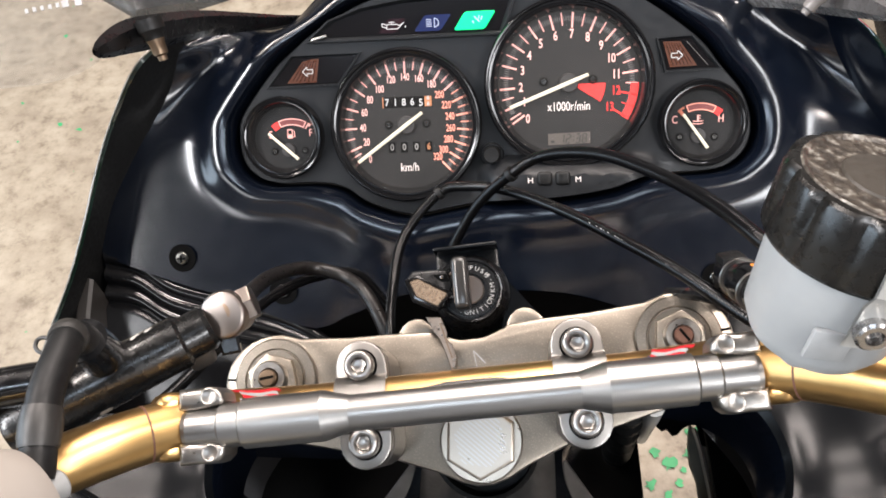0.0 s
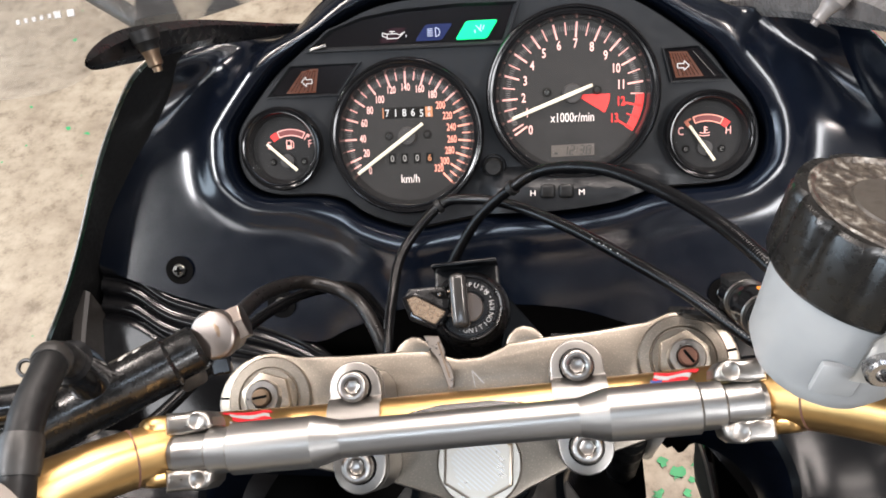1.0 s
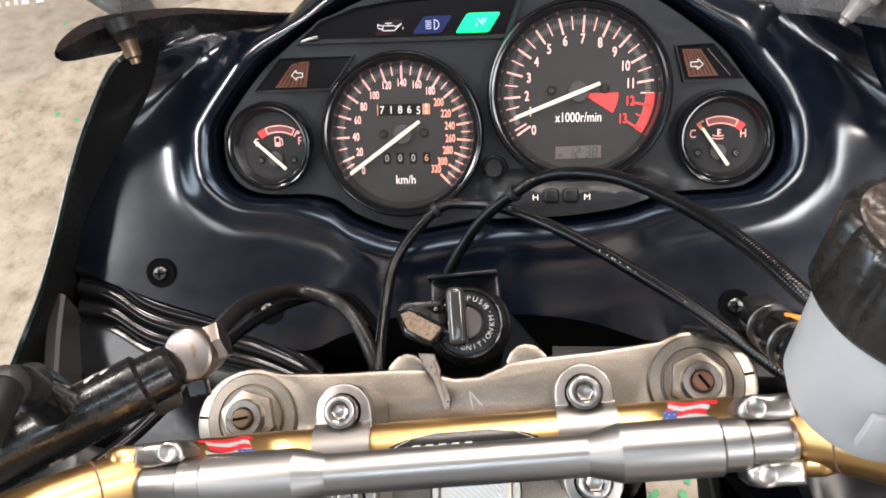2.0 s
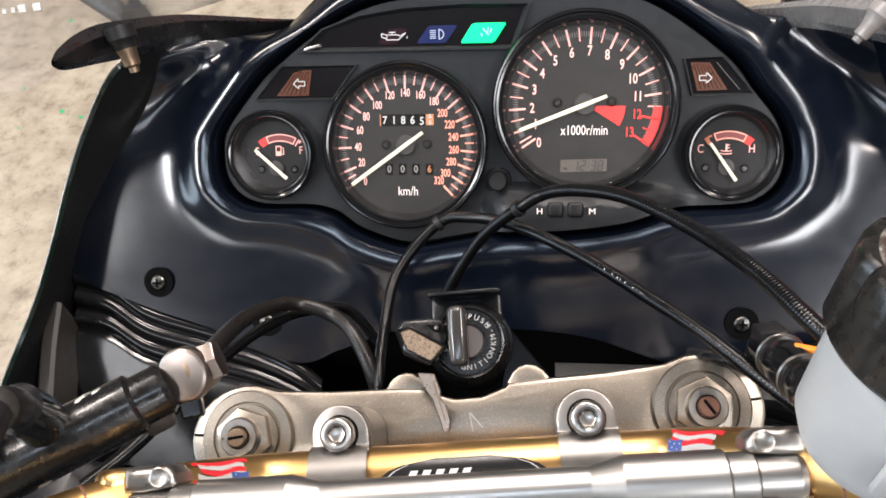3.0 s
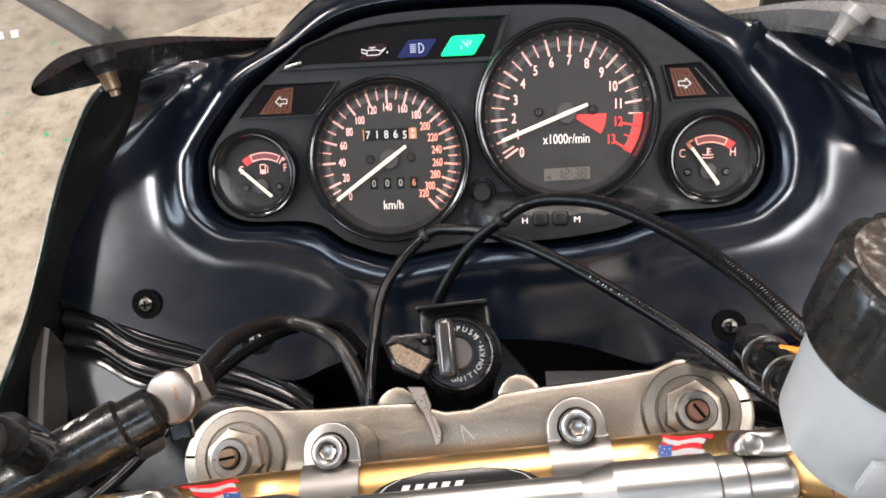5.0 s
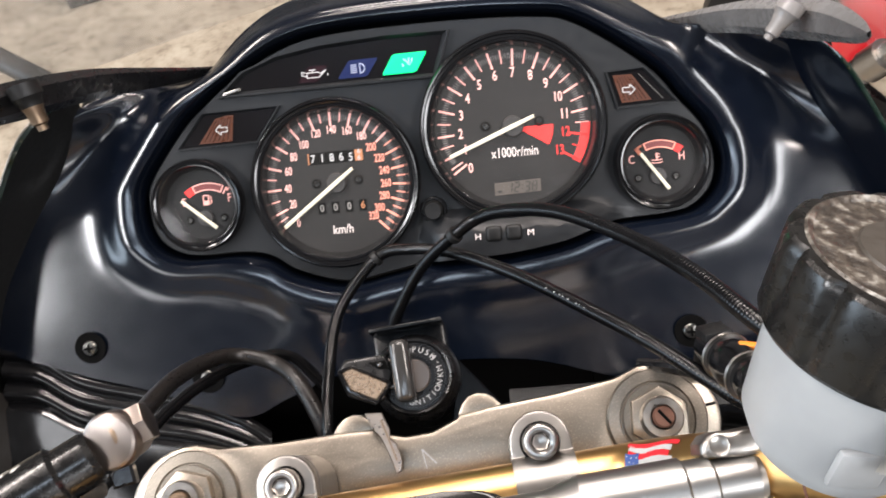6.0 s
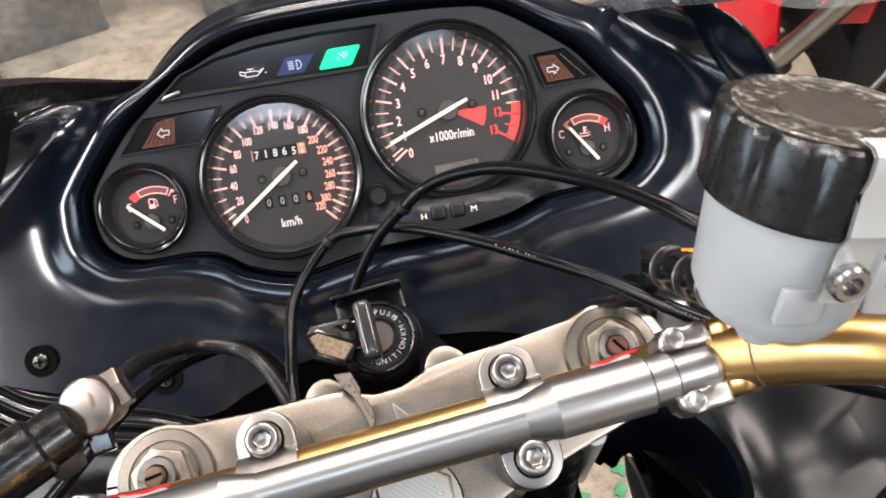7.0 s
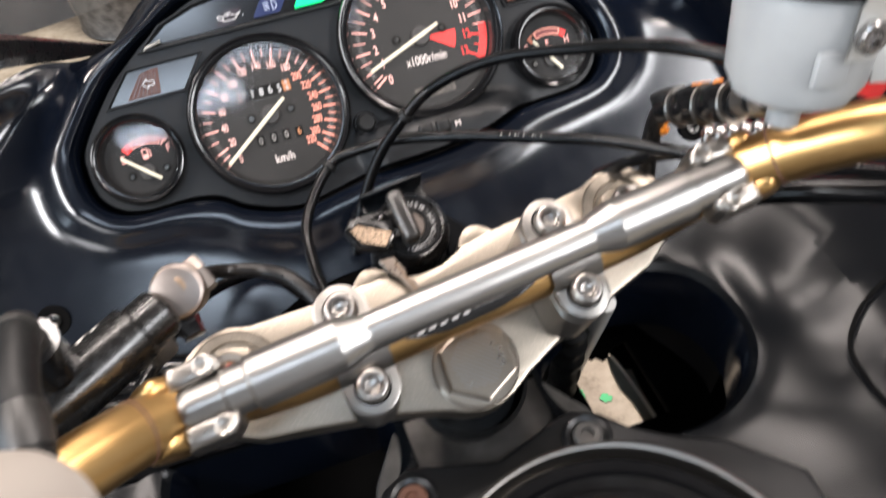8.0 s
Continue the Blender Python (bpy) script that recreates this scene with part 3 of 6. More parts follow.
def speedometer(box):
    m = DASH @ shift(-0.0550, -0.0102)
    sp = part("speedometer", bezel_mesh(m, 0.0488, 0.0428), BEZEL, box, "black bezel of the speedometer")
    dial_parts(sp, m, 0.0428)
    speeds = dict(zip(range(0, 340, 20), (-125.7, -112.8, -92.1, -73, -54.1, -35.6, -17.4, 0.1, 17.4, 34, 50, 65.7, 80.9, 95.8, 110.2, 123.7, 137)))
    pale, warm, fine = [], [], []
    for v in range(0, 321, 2):
        a = between(speeds, v)
        if v % 20 == 0:
            (warm if v >= 210 else pale).append(tick(a, 0.0326, 0.0404, 0.00115))
        elif v % 10 == 0:
            (warm if v >= 210 else pale).append(tick(a, 0.0350, 0.0402, 0.00075))
        else:
            fine.append(tick(a, 0.0358, 0.0388, 0.00030))
    part("scale_marks", flat(pale, m, 0.0009), PRINT_PINK, sp, "pinkish white speed marks")
    part("upper_scale_marks", flat(warm, m, 0.0009), PRINT_WARM, sp, "orange pink marks of the high speeds")
    part("fine_marks", flat(fine, m, 0.0009), PRINT_FAINT, sp, "fine grey speed marks")
    for v, a in speeds.items():
        r = 0.0326 if v == 0 else 0.0303 if v in (120, 140, 160, 180) else 0.0286
        a += {0: -5.0, 20: 2.0, 60: 1.0, 300: 1.5}.get(v, 0)
        part("numeral", words(str(v), 0.0064 if v >= 100 else 0.0067, m @ shift(r * math.sin(radians(a)), r * math.cos(radians(a)), 0.0009), stretch=0.62), PRINT_WARM if v >= 200 else PRINT_PALE, sp)
    part("unit_lettering", words("km/h", 0.0076, m @ shift(0.0010, -0.0272, 0.0009), stretch=0.80), PRINT_WHITE, sp)
    part("odometer_window", flat([[(-0.0146, 0.0113), (0.0172, 0.0113), (0.0172, 0.0181), (-0.0146, 0.0181)]], m, 0.0008), VOID, sp)
    part("window_edge", flat([[(-0.0151, 0.0115), (-0.0144, 0.0115), (-0.0144, 0.0180), (-0.0151, 0.0180)]], m, 0.0010), DRUM, sp)
    for k, digit in enumerate("71865"):
        part("odometer_digit", words(digit, 0.0064, m @ shift(-0.0122 + k * 0.0055, 0.0145 - 0.0006 * (k == 4), 0.001), stretch=0.86), PRINT_GREY, sp)
    part("tenths_drum", flat([[(0.0122, 0.0116), (0.0168, 0.0116), (0.0168, 0.0180), (0.0122, 0.0180)]], m, 0.001), DRUM, sp, "orange tenths drum of the odometer")
    for y in (0.0132, 0.0168):
        part("tenths_digit", words("6", 0.0036, m @ shift(0.0146, y, 0.0012), stretch=1.1), PRINT_GREY, sp)
    for k, digit in enumerate("0006"):
        x = -0.0101 + k * 0.0080
        part("trip_window", flat([[(x - 0.0023, -0.0175), (x + 0.0023, -0.0175), (x + 0.0023, -0.0108), (x - 0.0023, -0.0108)]], m, 0.0008), VOID, sp)
        part("trip_digit", words(digit, 0.0058, m @ shift(x, -0.0141, 0.001), stretch=0.85), DRUM if k == 3 else PRINT_DIM, sp)
    part("needle", needle_mesh(m, -125.5, 0.0395, -0.0130, 0.0036, 0.0013), NEEDLE, sp, "cream speedometer needle resting at zero")
    part("hub_cap", lathe([(0.0060, 0.0006), (0.0058, 0.0026), (0.0052, 0.0033), (0, 0.0034)], m, 32), HUB, sp)
    for x, y in ((-0.0116, 0.0004), (0.0129, 0.0007)):
        dial_screw(m @ shift(x, y, 0.0007), sp)


def tachometer(box):
    m = DASH @ shift(0.0486, 0.0122)
    ta = part("tachometer", bezel_mesh(m, 0.0528, 0.0464), BEZEL, box, "black bezel of the tachometer")
    dial_parts(ta, m, 0.0464)
    revs = dict(zip(range(14), (-124.3, -111.5, -93.4, -73.3, -54, -34.5, -15.1, 4.2, 23.8, 42.8, 62.1, 82.1, 101.8, 122)))
    long_, fine, red = [tick(-120.2, 0.0348, 0.0425, 0.0009)], [], []
    for k in range(0, 131):
        a = between(revs, k / 10)
        if k % 10 == 0:
            (red if k >= 120 else long_).append(tick(a, 0.0318 if k >= 120 else 0.0336, 0.0430, 0.00115))
        elif k % 5 == 0 and k != 5:
            (red if k >= 120 else long_).append(tick(a, 0.0352, 0.0428, 0.0007))
        elif k > 5:
            fine.append(tick(a, 0.0378, 0.0408, 0.00034))
    part("scale_marks", flat(long_, m, 0.0009), PRINT_PINK, ta, "pinkish white engine speed marks")
    part("fine_marks", flat(fine, m, 0.0009), PRINT_FAINT, ta, "fine grey engine speed marks")
    part("red_zone", flat([arc_band(0.0384, 0.0434, 92.0, 123.5, 14)] + red, m, 0.001), PRINT_RED, ta, "red band of the tachometer scale")
    wedge = [(0.0052, -0.0030), (0.0048, -0.0008)] + [(0.0228 * math.sin(radians(a)), 0.0228 * math.cos(radians(a)) - 0.0004) for a in range(91, 122, 5)]
    part("red_wedge", flat([wedge[::-1]], m, 0.0011), PRINT_RED, ta, "red warning wedge on the dial")
    for v, a in revs.items():
        r = 0.0335 if v == 0 else 0.0298
        a += {0: -5.5, 12: -0.5}.get(v, 0)
        part("numeral", words(str(v), 0.0078, m @ shift(r * math.sin(radians(a)), r * math.cos(radians(a)), 0.0012), stretch=0.70), PRINT_RED if v > 11 else PRINT_PALE, ta)
    part("unit_lettering", words("x1000r/min", 0.0080, m @ shift(0.0, -0.0146, 0.0012), stretch=0.72), PRINT_WHITE, ta)
    part("clock_display", flat([[(-0.0132, -0.0384), (0.0132, -0.0378), (0.0132, -0.0306), (-0.0132, -0.0312)]], m, 0.001), LCD, ta, "grey clock display")
    part("clock_digits", segment_digits("12:38", 0.0054, m @ shift(0.0022, -0.0345), 0.0013), LCD_DARK, ta)
    part("half_day_mark", flat([bar_between((-0.0115, -0.0362), (-0.0092, -0.0362), 0.0012)], m, 0.0013), LCD_DARK, ta)
    part("needle", needle_mesh(m, -111, 0.0395, -0.0130, 0.0036, 0.0013), NEEDLE, ta, "cream tachometer needle at idle")
    part("hub_cap", lathe([(0.0062, 0.0006), (0.0060, 0.0026), (0.0054, 0.0033), (0, 0.0034)], m, 32), HUB, ta)
    for x, y in ((-0.0155, 0.0013), (0.0150, 0.0016)):
        dial_screw(m @ shift(x, y, 0.0013), ta)


def small_gauge(box, fuel):
    """The fuel or the temperature gauge; marks are set out from the middle of its scale."""
    m = DASH @ (shift(-0.1362, -0.0154) if fuel else shift(0.1300, -0.0154))
    name = "fuel_gauge" if fuel else "temperature_gauge"
    ga = part(name, bezel_mesh(m, 0.0268, 0.0222), BEZEL, box, "black bezel of the " + name.replace("_", " "))
    dial_parts(ga, m, 0.0222, SMALL_DIAL)
    c = m @ (shift(0.0048, -0.0098) if fuel else shift(-0.0012, -0.0098))
    outline = PRINT_PINK if fuel else PRINT_WARM
    a0, a1 = (-23, 28) if fuel else (-22, 28)
    band = [arc_band(0.0215, 0.0222, a0, a1, 14), arc_band(0.0177, 0.0184, a0, a1, 14), arc_band(0.0177, 0.0222, a0, a0 + 2, 2), arc_band(0.0177, 0.0222, a1 - 2, a1, 2)]
    part("scale_fill", flat([arc_band(0.0182, 0.0218, a0, a1, 14)], c, 0.0008), FILL_RED, ga, "dim red filling of the scale")
    part("scale_band", flat(band, c, 0.0010), outline, ga, "outlined arc of the scale")
    if fuel:
        part("scale_end", flat([arc_band(0.0176, 0.0222, -37, -24, 5)], c, 0.0010), PRINT_RED, ga, "red block at the empty end")
        part("scale_start", flat([arc_band(0.0177, 0.0222, 31, 33.5, 3), arc_band(0.0204, 0.0222, 31, 37, 3)], c, 0.0010), PRINT_PINK, ga)
    else:
        part("scale_end", flat([arc_band(0.0176, 0.0222, 29, 40, 5)], c, 0.0010), PRINT_RED, ga, "red block at the hot end")
        part("scale_start", flat([arc_band(0.0177, 0.0222, -37, -31, 3), arc_band(0.0210, 0.0222, -37, -25, 3)], c, 0.0010), PRINT_ORANGE, ga)
    for ch, x, y in (("E", -0.0092, 0.0018), ("F", 0.0176, 0.0024)) if fuel else (("C", -0.0162, 0.0022), ("H", 0.0118, 0.0021)):
        part("letter", words(ch, 0.0068, m @ shift(x, y, 0.0009), stretch=0.78), PRINT_PINK, ga)
    if fuel:
        icon = [bar_between((0.0022, 0.0050), (0.0054, 0.0050), 0.0007), bar_between((0.0024, 0.0050), (0.0024, -0.0004), 0.0006), bar_between((0.0054, 0.0050), (0.0054, -0.0004), 0.0006), [(0.0024, 0.0020), (0.0024, -0.0006), (0.0054, -0.0006), (0.0054, 0.0020)],
                bar_between((0.0060, 0.0004), (0.0070, 0.0004), 0.0005), bar_between((0.0070, 0.0002), (0.0069, 0.0036), 0.0005), bar_between((0.0069, 0.0036), (0.0060, 0.0046), 0.0005)]
    else:
        icon = [bar_between((-0.0021, 0.0050), (-0.0021, 0.0012), 0.0010), bar_between((-0.0021, 0.0044), (-0.0004, 0.0044), 0.0005), bar_between((-0.0021, 0.0028), (-0.0004, 0.0028), 0.0005),
                bar_between((-0.0052, 0.0014), (-0.0036, 0.0010), 0.0005), bar_between((-0.0036, 0.0010), (-0.0006, 0.0010), 0.0005), bar_between((-0.0006, 0.0010), (0.0010, 0.0014), 0.0005),
                bar_between((-0.0054, -0.0002), (-0.0036, -0.0006), 0.0005), bar_between((-0.0036, -0.0006), (-0.0006, -0.0006), 0.0005), bar_between((-0.0006, -0.0006), (0.0010, -0.0002), 0.0005)]
    part("symbol", flat(icon, m, 0.0011), PRINT_PINK, ga)
    tip, tail = ((-0.0098, 0.0030), (0.0092, -0.0142)) if fuel else ((-0.0115, 0.0056), (0.0034, -0.0156))
    turn = math.degrees(math.atan2(tip[0] - tail[0], tip[1] - tail[1]))
    length = math.hypot(tip[0] - tail[0], tip[1] - tail[1])
    part("needle", needle_mesh(m @ shift(tail[0], tail[1]), turn, length, 0.0, 0.0034, 0.0010), NEEDLE, ga, "cream gauge needle")
    mid = (tail[0] + (tip[0] - tail[0]) * 0.36, tail[1] + (tip[1] - tail[1]) * 0.36)
    part("hub_cap", lathe([(0.0046, 0.0006), (0.0044, 0.0024), (0, 0.0030)], m @ shift(*mid), 24), HUB, ga)
    for x, y in ((-0.0070, -0.0087), (0.0134, -0.0087)) if fuel else ((-0.0132, -0.0084), (0.0080, -0.0088)):
        dial_screw(m @ shift(x, y, 0.0007), ga, 0.0017)


def slanted(x0, x1, y0, y1, lean):
    """A leaning four-cornered lamp field with clipped corners."""
    k = 0.0012
    at = [(x0, y0), (x1, y0), (x1 + lean, y1), (x0 + lean, y1)]
    out = []
    for i in range(4):
        a, b, c = Vector(at[i - 1]), Vector(at[i]), Vector(at[(i + 1) % 4])
        out += [tuple(b + (a - b).normalized() * k), tuple(b + (c - b).normalized() * k * 0.8)]
    return out


def warning_lamps(box):
    m = DASH @ shift(0, 0.0575) @ Matrix.Rotation(radians(3), 4, "X") @ shift(0, -0.0575)
    strip = [(-0.1120, 0.0470), (-0.0990, 0.0562), (-0.0800, 0.0622), (-0.0560, 0.0655), (-0.0200, 0.0672), (0.0135, 0.0668), (0.0062, 0.0466), (-0.0500, 0.0466)][::-1]
    rim = [(-0.1185, 0.0442), (-0.1030, 0.0572), (-0.0812, 0.0648), (-0.0565, 0.0684), (-0.0195, 0.0702), (0.0178, 0.0694), (0.0088, 0.0440), (-0.0500, 0.0440)][::-1]
    part("warning_lens_rim", sunk_frame(rim, strip, 0.0030, 0.0004, m), PANEL, box, "bevelled frame round the warning lamps")
    wl = part("warning_lens", prism(strip, -0.002, 0.0008, m, 0.0), LENS_DARK, box, "dark glossy strip of warning lamps")
    # glint on the bevelled corner, built as a small silver piece
    part("corner_glint", prism([(-0.1150, 0.0443), (-0.1135, 0.0468), (-0.1040, 0.0490), (-0.1035, 0.0470)][::-1], 0.0020, 0.0036, m, 0.0006, 2), SILVER, wl, "bright silver corner of the lens frame, standing for a glint")
    part("oil_lamp", flat([slanted(-0.0706, -0.0592, 0.0480, 0.0566, 0.0068)], m, 0.0012), LENS_OIL, wl, "unlit dark red oil pressure lamp")
    c = (-0.0605, 0.0525)
    oil = [((-0.0046, -0.0022), (0.0024, -0.0022)), ((-0.0046, -0.0022), (-0.0042, 0.0006)), ((-0.0042, 0.0006), (0.0020, 0.0006)), ((0.0020, 0.0006), (0.0034, -0.0002)), ((0.0034, -0.0002), (0.0068, 0.0016)), ((0.0068, 0.0016), (0.0024, -0.0022)),
           ((-0.0042, 0.0004), (-0.0074, 0.0014)), ((-0.0074, 0.0014), (-0.0074, -0.0006)), ((-0.0074, -0.0006), (-0.0046, -0.0014)), ((-0.0012, 0.0006), (-0.0012, 0.0020)), ((-0.0030, 0.0020), (0.0008, 0.0020)), ((0.0076, -0.0004), (0.0074, -0.0016))]
    part("oil_symbol", flat([bar_between((c[0] + a, c[1] + b), (c[0] + d, c[1] + e), 0.00048) for (a, b), (d, e) in oil], m, 0.0015), PRINT_GREY, wl)
    part("beam_lamp", flat([slanted(-0.0478, -0.0308, 0.0480, 0.0578, 0.0072)], m, 0.0012), LENS_BLUE, wl, "unlit dark blue beam lamp")
    bx, by = -0.0345, 0.0529
    beam = [bar_between((bx - 0.0052, by - 0.0021 + k * 0.00105), (bx - 0.0018, by - 0.0021 + k * 0.00105), 0.00042) for k in range(5)]
    beam += [arc_band(0.0024, 0.0029, 0, 180, 10, bx, by), bar_between((bx, by - 0.0029), (bx, by + 0.0029), 0.0005)]
    part("beam_symbol", flat(beam, m, 0.0015), PRINT_BLUE, wl)
    part("neutral_lamp", prism(slanted(-0.0224, -0.0030, 0.0476, 0.0586, 0.0072), 0.0008, 0.0022, m, 0.0003, 1), GREEN_LIT, wl, "lit green neutral lamp")
    bulb = [bar_between((-0.0094, 0.0556), (-0.0060, 0.0520), 0.0006), bar_between((-0.0062, 0.0560), (-0.0068, 0.0530), 0.0006), bar_between((-0.0044, 0.0556), (-0.0052, 0.0532), 0.0006), bar_between((-0.0102, 0.0530), (-0.0098, 0.0512), 0.0006)]
    part("neutral_symbol", flat(bulb, m, 0.0025), GREEN_MARK, wl)


def turn_windows(box):
    m = DASH
    for s in (-1, 1):
        if s < 0:
            outer = [(-0.1462, 0.0166), (-0.0978, 0.0170), (-0.0826, 0.0370), (-0.1285, 0.0368)]
            amber = [(-0.1322, 0.0192), (-0.1126, 0.0192), (-0.1102, 0.0340), (-0.1150, 0.0340), (-0.1212, 0.0326)]
            inner = [(-0.1425, 0.0182), (-0.0990, 0.0184), (-0.0858, 0.0354), (-0.1275, 0.0353)]
            at = (-0.1178, 0.0262)
        else:
            outer = [(0.1078, 0.0164), (0.1424, 0.0168), (0.1240, 0.0382), (0.1024, 0.0372)]
            amber = [(0.1106, 0.0192), (0.1270, 0.0196), (0.1246, 0.0232), (0.1168, 0.0346), (0.1064, 0.0348)]
            inner = [(0.1094, 0.0180), (0.1388, 0.0183), (0.1226, 0.0366), (0.1046, 0.0358)]
            at = (0.1146, 0.0262)
        win = part("turn_signal_window", sunk_frame(outer, inner, 0.0014, -0.0004, m), PANEL, box, "bevelled frame of a turn signal window")
        part("dark_lens", flat([inner], m, 0.0002), LENS_DARK, win, "dark turn signal lens")
        part("amber_lens", flat([amber], m, 0.0005), AMBER, win, "brown amber turn signal field")
        # fine slanted moulding over the amber field
        for k in range(1, 7):
            q = k / 7
            a, b = (Vector(amber[0]).lerp(Vector(amber[1]), q), Vector(amber[-1]).lerp(Vector(amber[-3 if s < 0 else -2]), q))
            part("lens_rib", flat([bar_between(a.lerp(b, 0.06), a.lerp(b, 0.94), 0.00025)], m, 0.0007), LENS_DARK, win)
        if s > 0:
            part("lens_crease", flat([bar_between((0.1205, 0.0345), (0.1335, 0.0196), 0.0004)], m, 0.0008), TRIM_GREY, win)
        pts = [(0.0046, 0), (0.0008, 0.0036), (0.0008, 0.0016), (-0.004, 0.0016), (-0.004, -0.0016), (0.0008, -0.0016), (0.0008, -0.0036)]
        pts = [(at[0] + s * x * 0.80, at[1] + y * 0.80) for x, y in pts]
        part("arrow", flat([bar_between(pts[k], pts[(k + 1) % 7], 0.00055) for k in range(7)], m, 0.0010), PRINT_GREY, win)


def cluster():
    box = thing("instrument_cluster", (0, 0.25, 0.97), "black plastic instrument cluster with four round gauges, set in the cowl", "instrument cluster", COCKPIT)
    part("housing", housing_mesh(), PANEL, box)
    speedometer(box)
    tachometer(box)
    small_gauge(box, True)
    small_gauge(box, False)
    warning_lamps(box)
    turn_windows(box)
    # trip knob in its collar, and the clock buttons
    k = DASH @ shift(-0.0005, -0.0308, 0.0)
    part("knob_collar", lathe([(0.0078, -0.001), (0.0077, 0.0022), (0.0070, 0.0030), (0.0062, 0.0030), (0.0060, 0.0016), (0.0052, 0.0014)], k, 36), SATIN, box, "glossy collar round the trip knob")
    part("trip_knob", lathe([(0.0056, 0), (0.0056, 0.0070), (0.0052, 0.0100), (0.0046, 0.0112), (0.0036, 0.0112), (0, 0.0108)], k, 32), RUBBER, box, "black rubber trip reset knob")
    for x in (0.0325, 0.0437):
        bm = block((0.0092, 0.0086, 0.0046), DASH @ shift(x, -0.0462, face_height(x, -0.0462) - 0.0004), 0.0020, 3)
        part("clock_button", bm, RUBBER, box)
    for ch, x in (("H", 0.0236), ("M", 0.0530)):
        part("button_letter", words(ch, 0.0048, DASH @ shift(x, -0.0472, face_height(x, -0.0472) + 0.0006), stretch=1.1), PRINT_WHITE, box)


cluster()


# ---- cowl and outer fairing ----
COWL_EDGE = [(0, 0.104), (0.07, 0.101), (0.112, 0.094), (0.140, 0.062), (0.1795, 0.0565), (0.2164, 0.036), (0.250, 0.000), (0.265, -0.048),
             (0.266, -0.086), (0.218, -0.1065), (0.150, -0.127), (0.110, -0.136), (0.05, -0.120), (0.0, -0.116), (-0.035, -0.116), (-0.065, -0.120), (-0.095, -0.131),
             (-0.122, -0.139), (-0.172, -0.1205), (-0.218, -0.1065), (-0.266, -0.086), (-0.267, -0.060), (-0.257, -0.020), (-0.246, 0.006), (-0.2164, 0.036), (-0.1795, 0.0565), (-0.140, 0.062), (-0.08, 0.100)]


def soft_part(v, r):
    """v where it is positive, nought where it is negative, with a rounded bend."""
    return 0.5 * (v + math.hypot(v, r))


def cowl_point(a, b, d, reach):
    """A point of the cowl at distance d from the dash opening (a) towards its outer edge (b)."""
    s = d / reach
    p = a + (b - a) * s
    x, y = p.x, p.y
    ax = abs(x)
    h = -0.14 * y if y < 0 else 0.0
    # lip round the opening
    roll = 0.0072 - 0.0030 * smooth_step(-0.03, -0.055, a.y)
    h += roll * math.exp(-((d - 0.011) / 0.0135) ** 2) - 0.022 * max(0.0, 1 - d / 0.006) ** 2
    top = smooth_step(0.03, 0.062, a.y)
    h -= top * soft_part(d - 0.013, 0.006) * 2.0
    # long groove between the lip and the front edge
    across, along = (ax - 0.164) * 0.74 + (y - 0.0275) * 0.67, (ax - 0.164) * 0.67 - (y - 0.0275) * 0.74
    fade = (1 - smooth_step(0.020, 0.080, along)) * smooth_step(-0.080, -0.055, along)
    ridge = 0.027 + 0.013 * smooth_step(-0.016, 0.025, along) - 0.010 * smooth_step(0.045, 0.080, along)
    fall, rise = 0.72 * soft_part(across, 0.007), 1.15 * soft_part(ridge - across, 0.004)
    h -= fade * max(0.0, 0.5 * (fall + rise - math.hypot(fall - rise, 0.014)))
    # outer facet behind a crease
    crease = 0.2355 + 0.12 * max(0.0, -0.01 - y)
    h -= 0.04 * max(0.0, ax - crease) * smooth_step(0.04, 0.01, y)
    return Vector((x, y, h))


